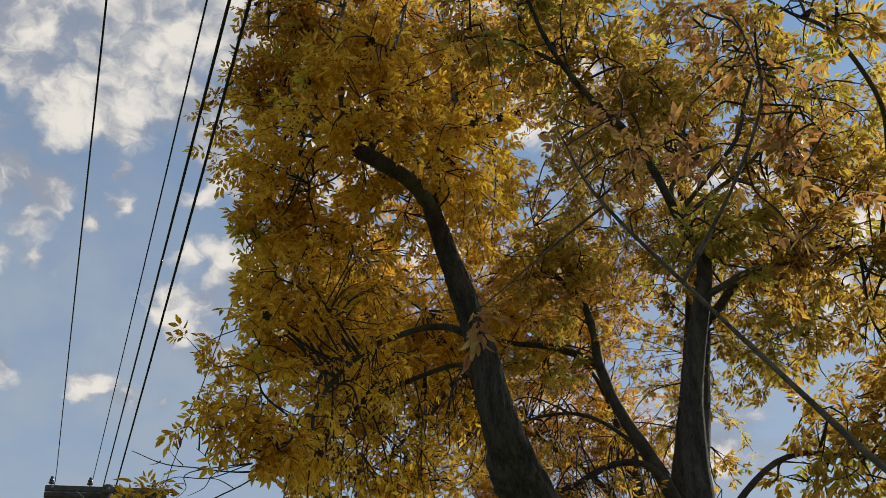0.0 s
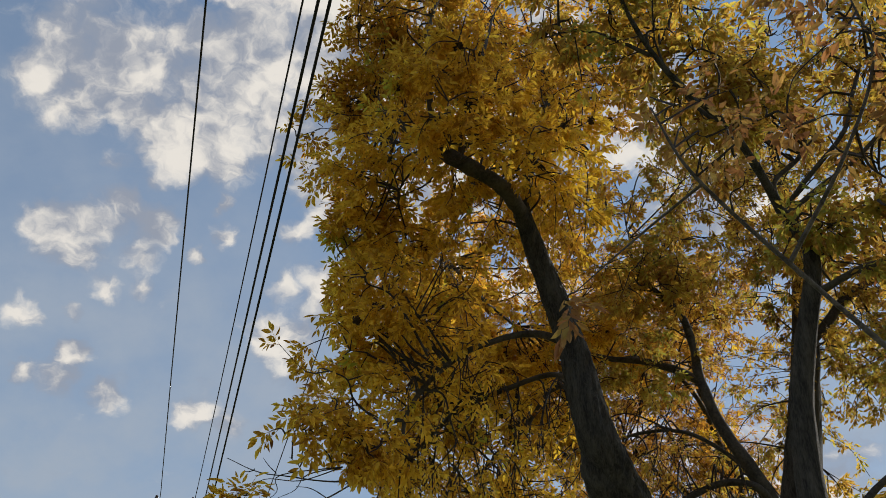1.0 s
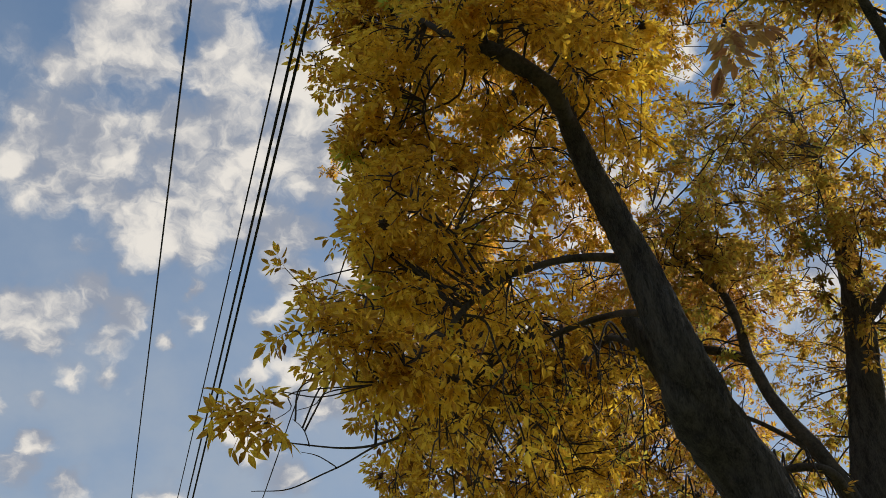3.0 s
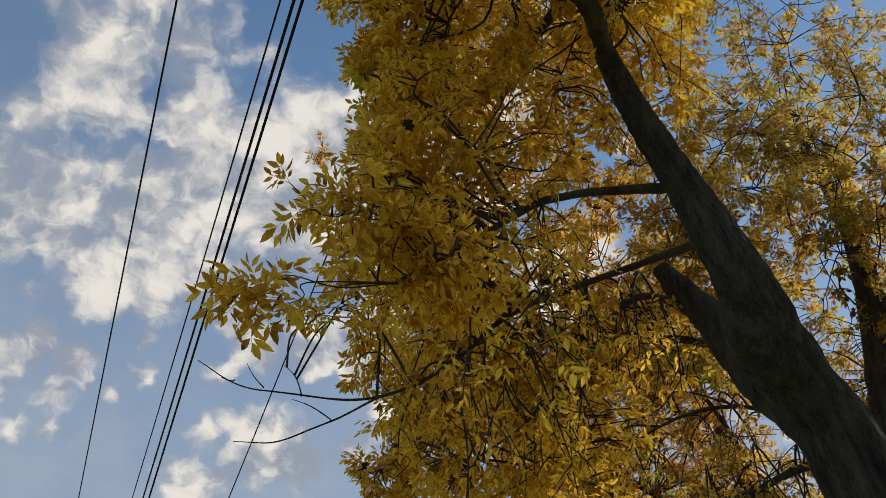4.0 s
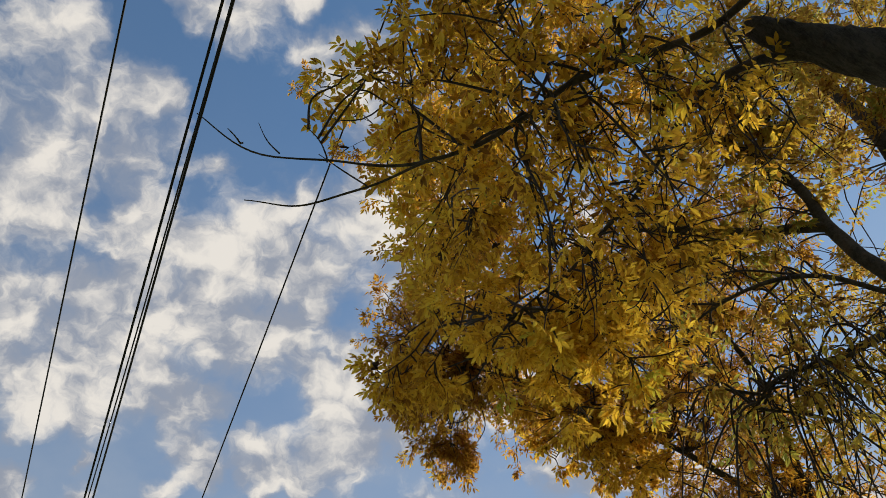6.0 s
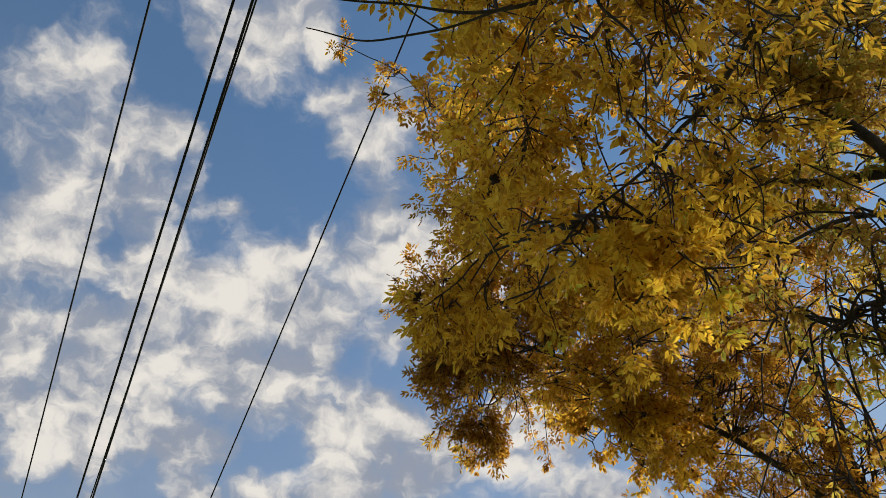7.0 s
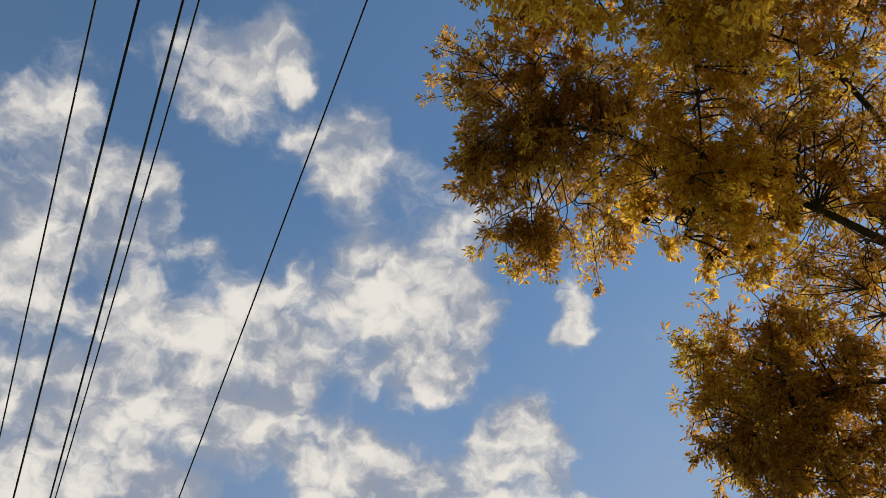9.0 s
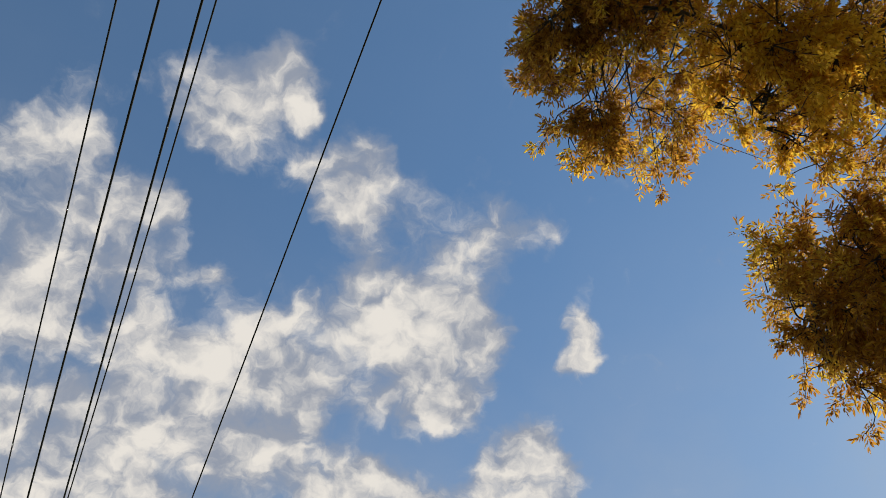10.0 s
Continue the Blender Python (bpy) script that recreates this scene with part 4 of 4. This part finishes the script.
def lathe(bm, profile, sides=14, matrix=Matrix.Identity(4)):
    """A lathed shape: profile of (radius, height)."""
    rings = [[bm.verts.new(matrix @ Vector((r * math.cos(a), r * math.sin(a), z))) for a in (k * 2 * math.pi / sides for k in range(sides))] for r, z in profile]
    for low_ring, high_ring in zip(rings, rings[1:]):
        for k in range(sides):
            bm.faces.new((low_ring[k], low_ring[(k + 1) % sides], high_ring[(k + 1) % sides], high_ring[k]))
    bm.faces.new(rings[-1])
    bm.faces.new(list(reversed(rings[0])))


POLE_AT = Vector((-7.16, 17.86, 8.80))            # where the cross-arms are bolted on
ARM_TURN = Euler((0, radians(-7), radians(22.8))).to_matrix().to_4x4()


def build_pole():
    base = ground_height(POLE_AT.x, POLE_AT.y)
    pole = tagged(new("utility_pole"), "weathered wooden utility pole with double grey cross-arm", "pole")
    pole.location = (POLE_AT.x, POLE_AT.y, base)
    up = POLE_AT.z - base
    bm = bmesh.new()
    lathe(bm, [(0.17, -0.3), (0.165, 2.0), (0.15, 5.0), (0.135, up - 1.0), (0.125, up + 0.12), (0.11, up + 0.16)], 20)
    part("pole_shaft", bm, WOOD_POLE, pole, "round weathered wooden shaft")
    arms = []
    for side in (-0.19, 0.19):
        bm = bmesh.new()
        box(bm, (0, 0, 0), (2.48, 0.09, 0.115))
        bmesh.ops.bevel(bm, geom=bm.edges[:], offset=0.012, segments=2, affect="EDGES")
        arm = part("cross_arm", bm, ARM_WOOD, pole, "grey wooden cross-arm")
        arm.matrix_local = Matrix.Translation((0, 0, up)) @ ARM_TURN @ Matrix.Translation((0, side, 0))
        arms.append(arm)
        for reach in (-0.62, 0.62):
            bm = bmesh.new()
            a, b = Vector((0, 0, -0.62)), Vector((reach, 0, -0.06))
            turn = (b - a).to_track_quat("Z", "Y").to_matrix().to_4x4()
            box(bm, (a + b) / 2, (0.035, 0.006, (b - a).length), turn)
            brace = part("brace", bm, STEEL, pole, "flat steel brace")
            brace.matrix_local = Matrix.Translation((0, 0, up)) @ ARM_TURN @ Matrix.Translation((0, side * 1.27, 0))
    for along in (-1.13, -0.38, 0.92):
        bm = bmesh.new()
        lathe(bm, [(0.012, 0.05), (0.012, 0.10), (0.055, 0.105), (0.06, 0.13), (0.035, 0.15), (0.048, 0.17), (0.045, 0.20), (0.022, 0.215), (0.034, 0.235), (0.02, 0.26)])
        pin = part("insulator", bm, PORCELAIN, arms[0], "dark pin insulator")
        pin.matrix_local = Matrix.Translation((along, 0, 0))
    for along in (-1.1, 1.1, 0.0):
        bm = bmesh.new()
        lathe(bm, [(0.009, -0.12), (0.009, -0.055), (0.028, -0.055), (0.028, -0.049), (0.009, -0.049), (0.009, 0.43), (0.028, 0.43), (0.028, 0.436), (0.009, 0.436), (0.009, 0.5)], 8, Matrix.Rotation(radians(-90), 4, "X"))
        bolt = part("bolt", bm, STEEL, arms[0], "through bolt with washers")
        bolt.matrix_local = Matrix.Translation((along, 0, 0.02))


build_pole()


def overhead_line(label, x0, slope, z0, rise, bend, radius, end=17.7):
    """A line hung from the pole, over the lawn and on behind."""
    pts = []
    for y in np.linspace(60.0, -45.0, 141):
        z = z0 + rise * y + bend * y * y
        if y < 2.0:
            z = z0 + rise * 2.0 + bend * 4.0 + (rise + 4.0 * bend) * (y - 2.0) + 0.0035 * (y - 2.0) ** 2
        if y > end:
            z = z0 + rise * end + bend * end * end + (rise + 2 * bend * end) * 0.2 * (1 - math.exp(-(y - end) / 0.2)) - 0.10 * (y - end) + 0.0025 * (y - end) ** 2
        pts.append((x0 + slope * y, y, z))
    t = Tubes()
    t.add(np.array(pts), [radius], 8)
    ob = part("overhead_line", t.mesh("overhead_line"), CABLE)
    tagged(ob, label, "power line", "lines on the pole")


overhead_line("thin black power line on the end insulator", -0.8213, -0.4220, 6.4035, 0.1453, 0.0005, 0.0085)
overhead_line("thin black power line on the inner insulator", -0.0975, -0.4174, 6.1139, 0.2719, -0.0055, 0.0085)
overhead_line("thick black bundled cable fixed below the cross-arm", 0.0278, -0.4103, 4.5368, 0.2066, -0.0021, 0.0090)
overhead_line("slack thin black cable hung low on the pole", 0.0746, -0.4044, 3.7874, 0.0759, -0.0006, 0.0060)
overhead_line("thin black power line on the outer insulator", 1.2167, -0.4002, 10.5159, -0.1828, 0.0063, 0.0095)
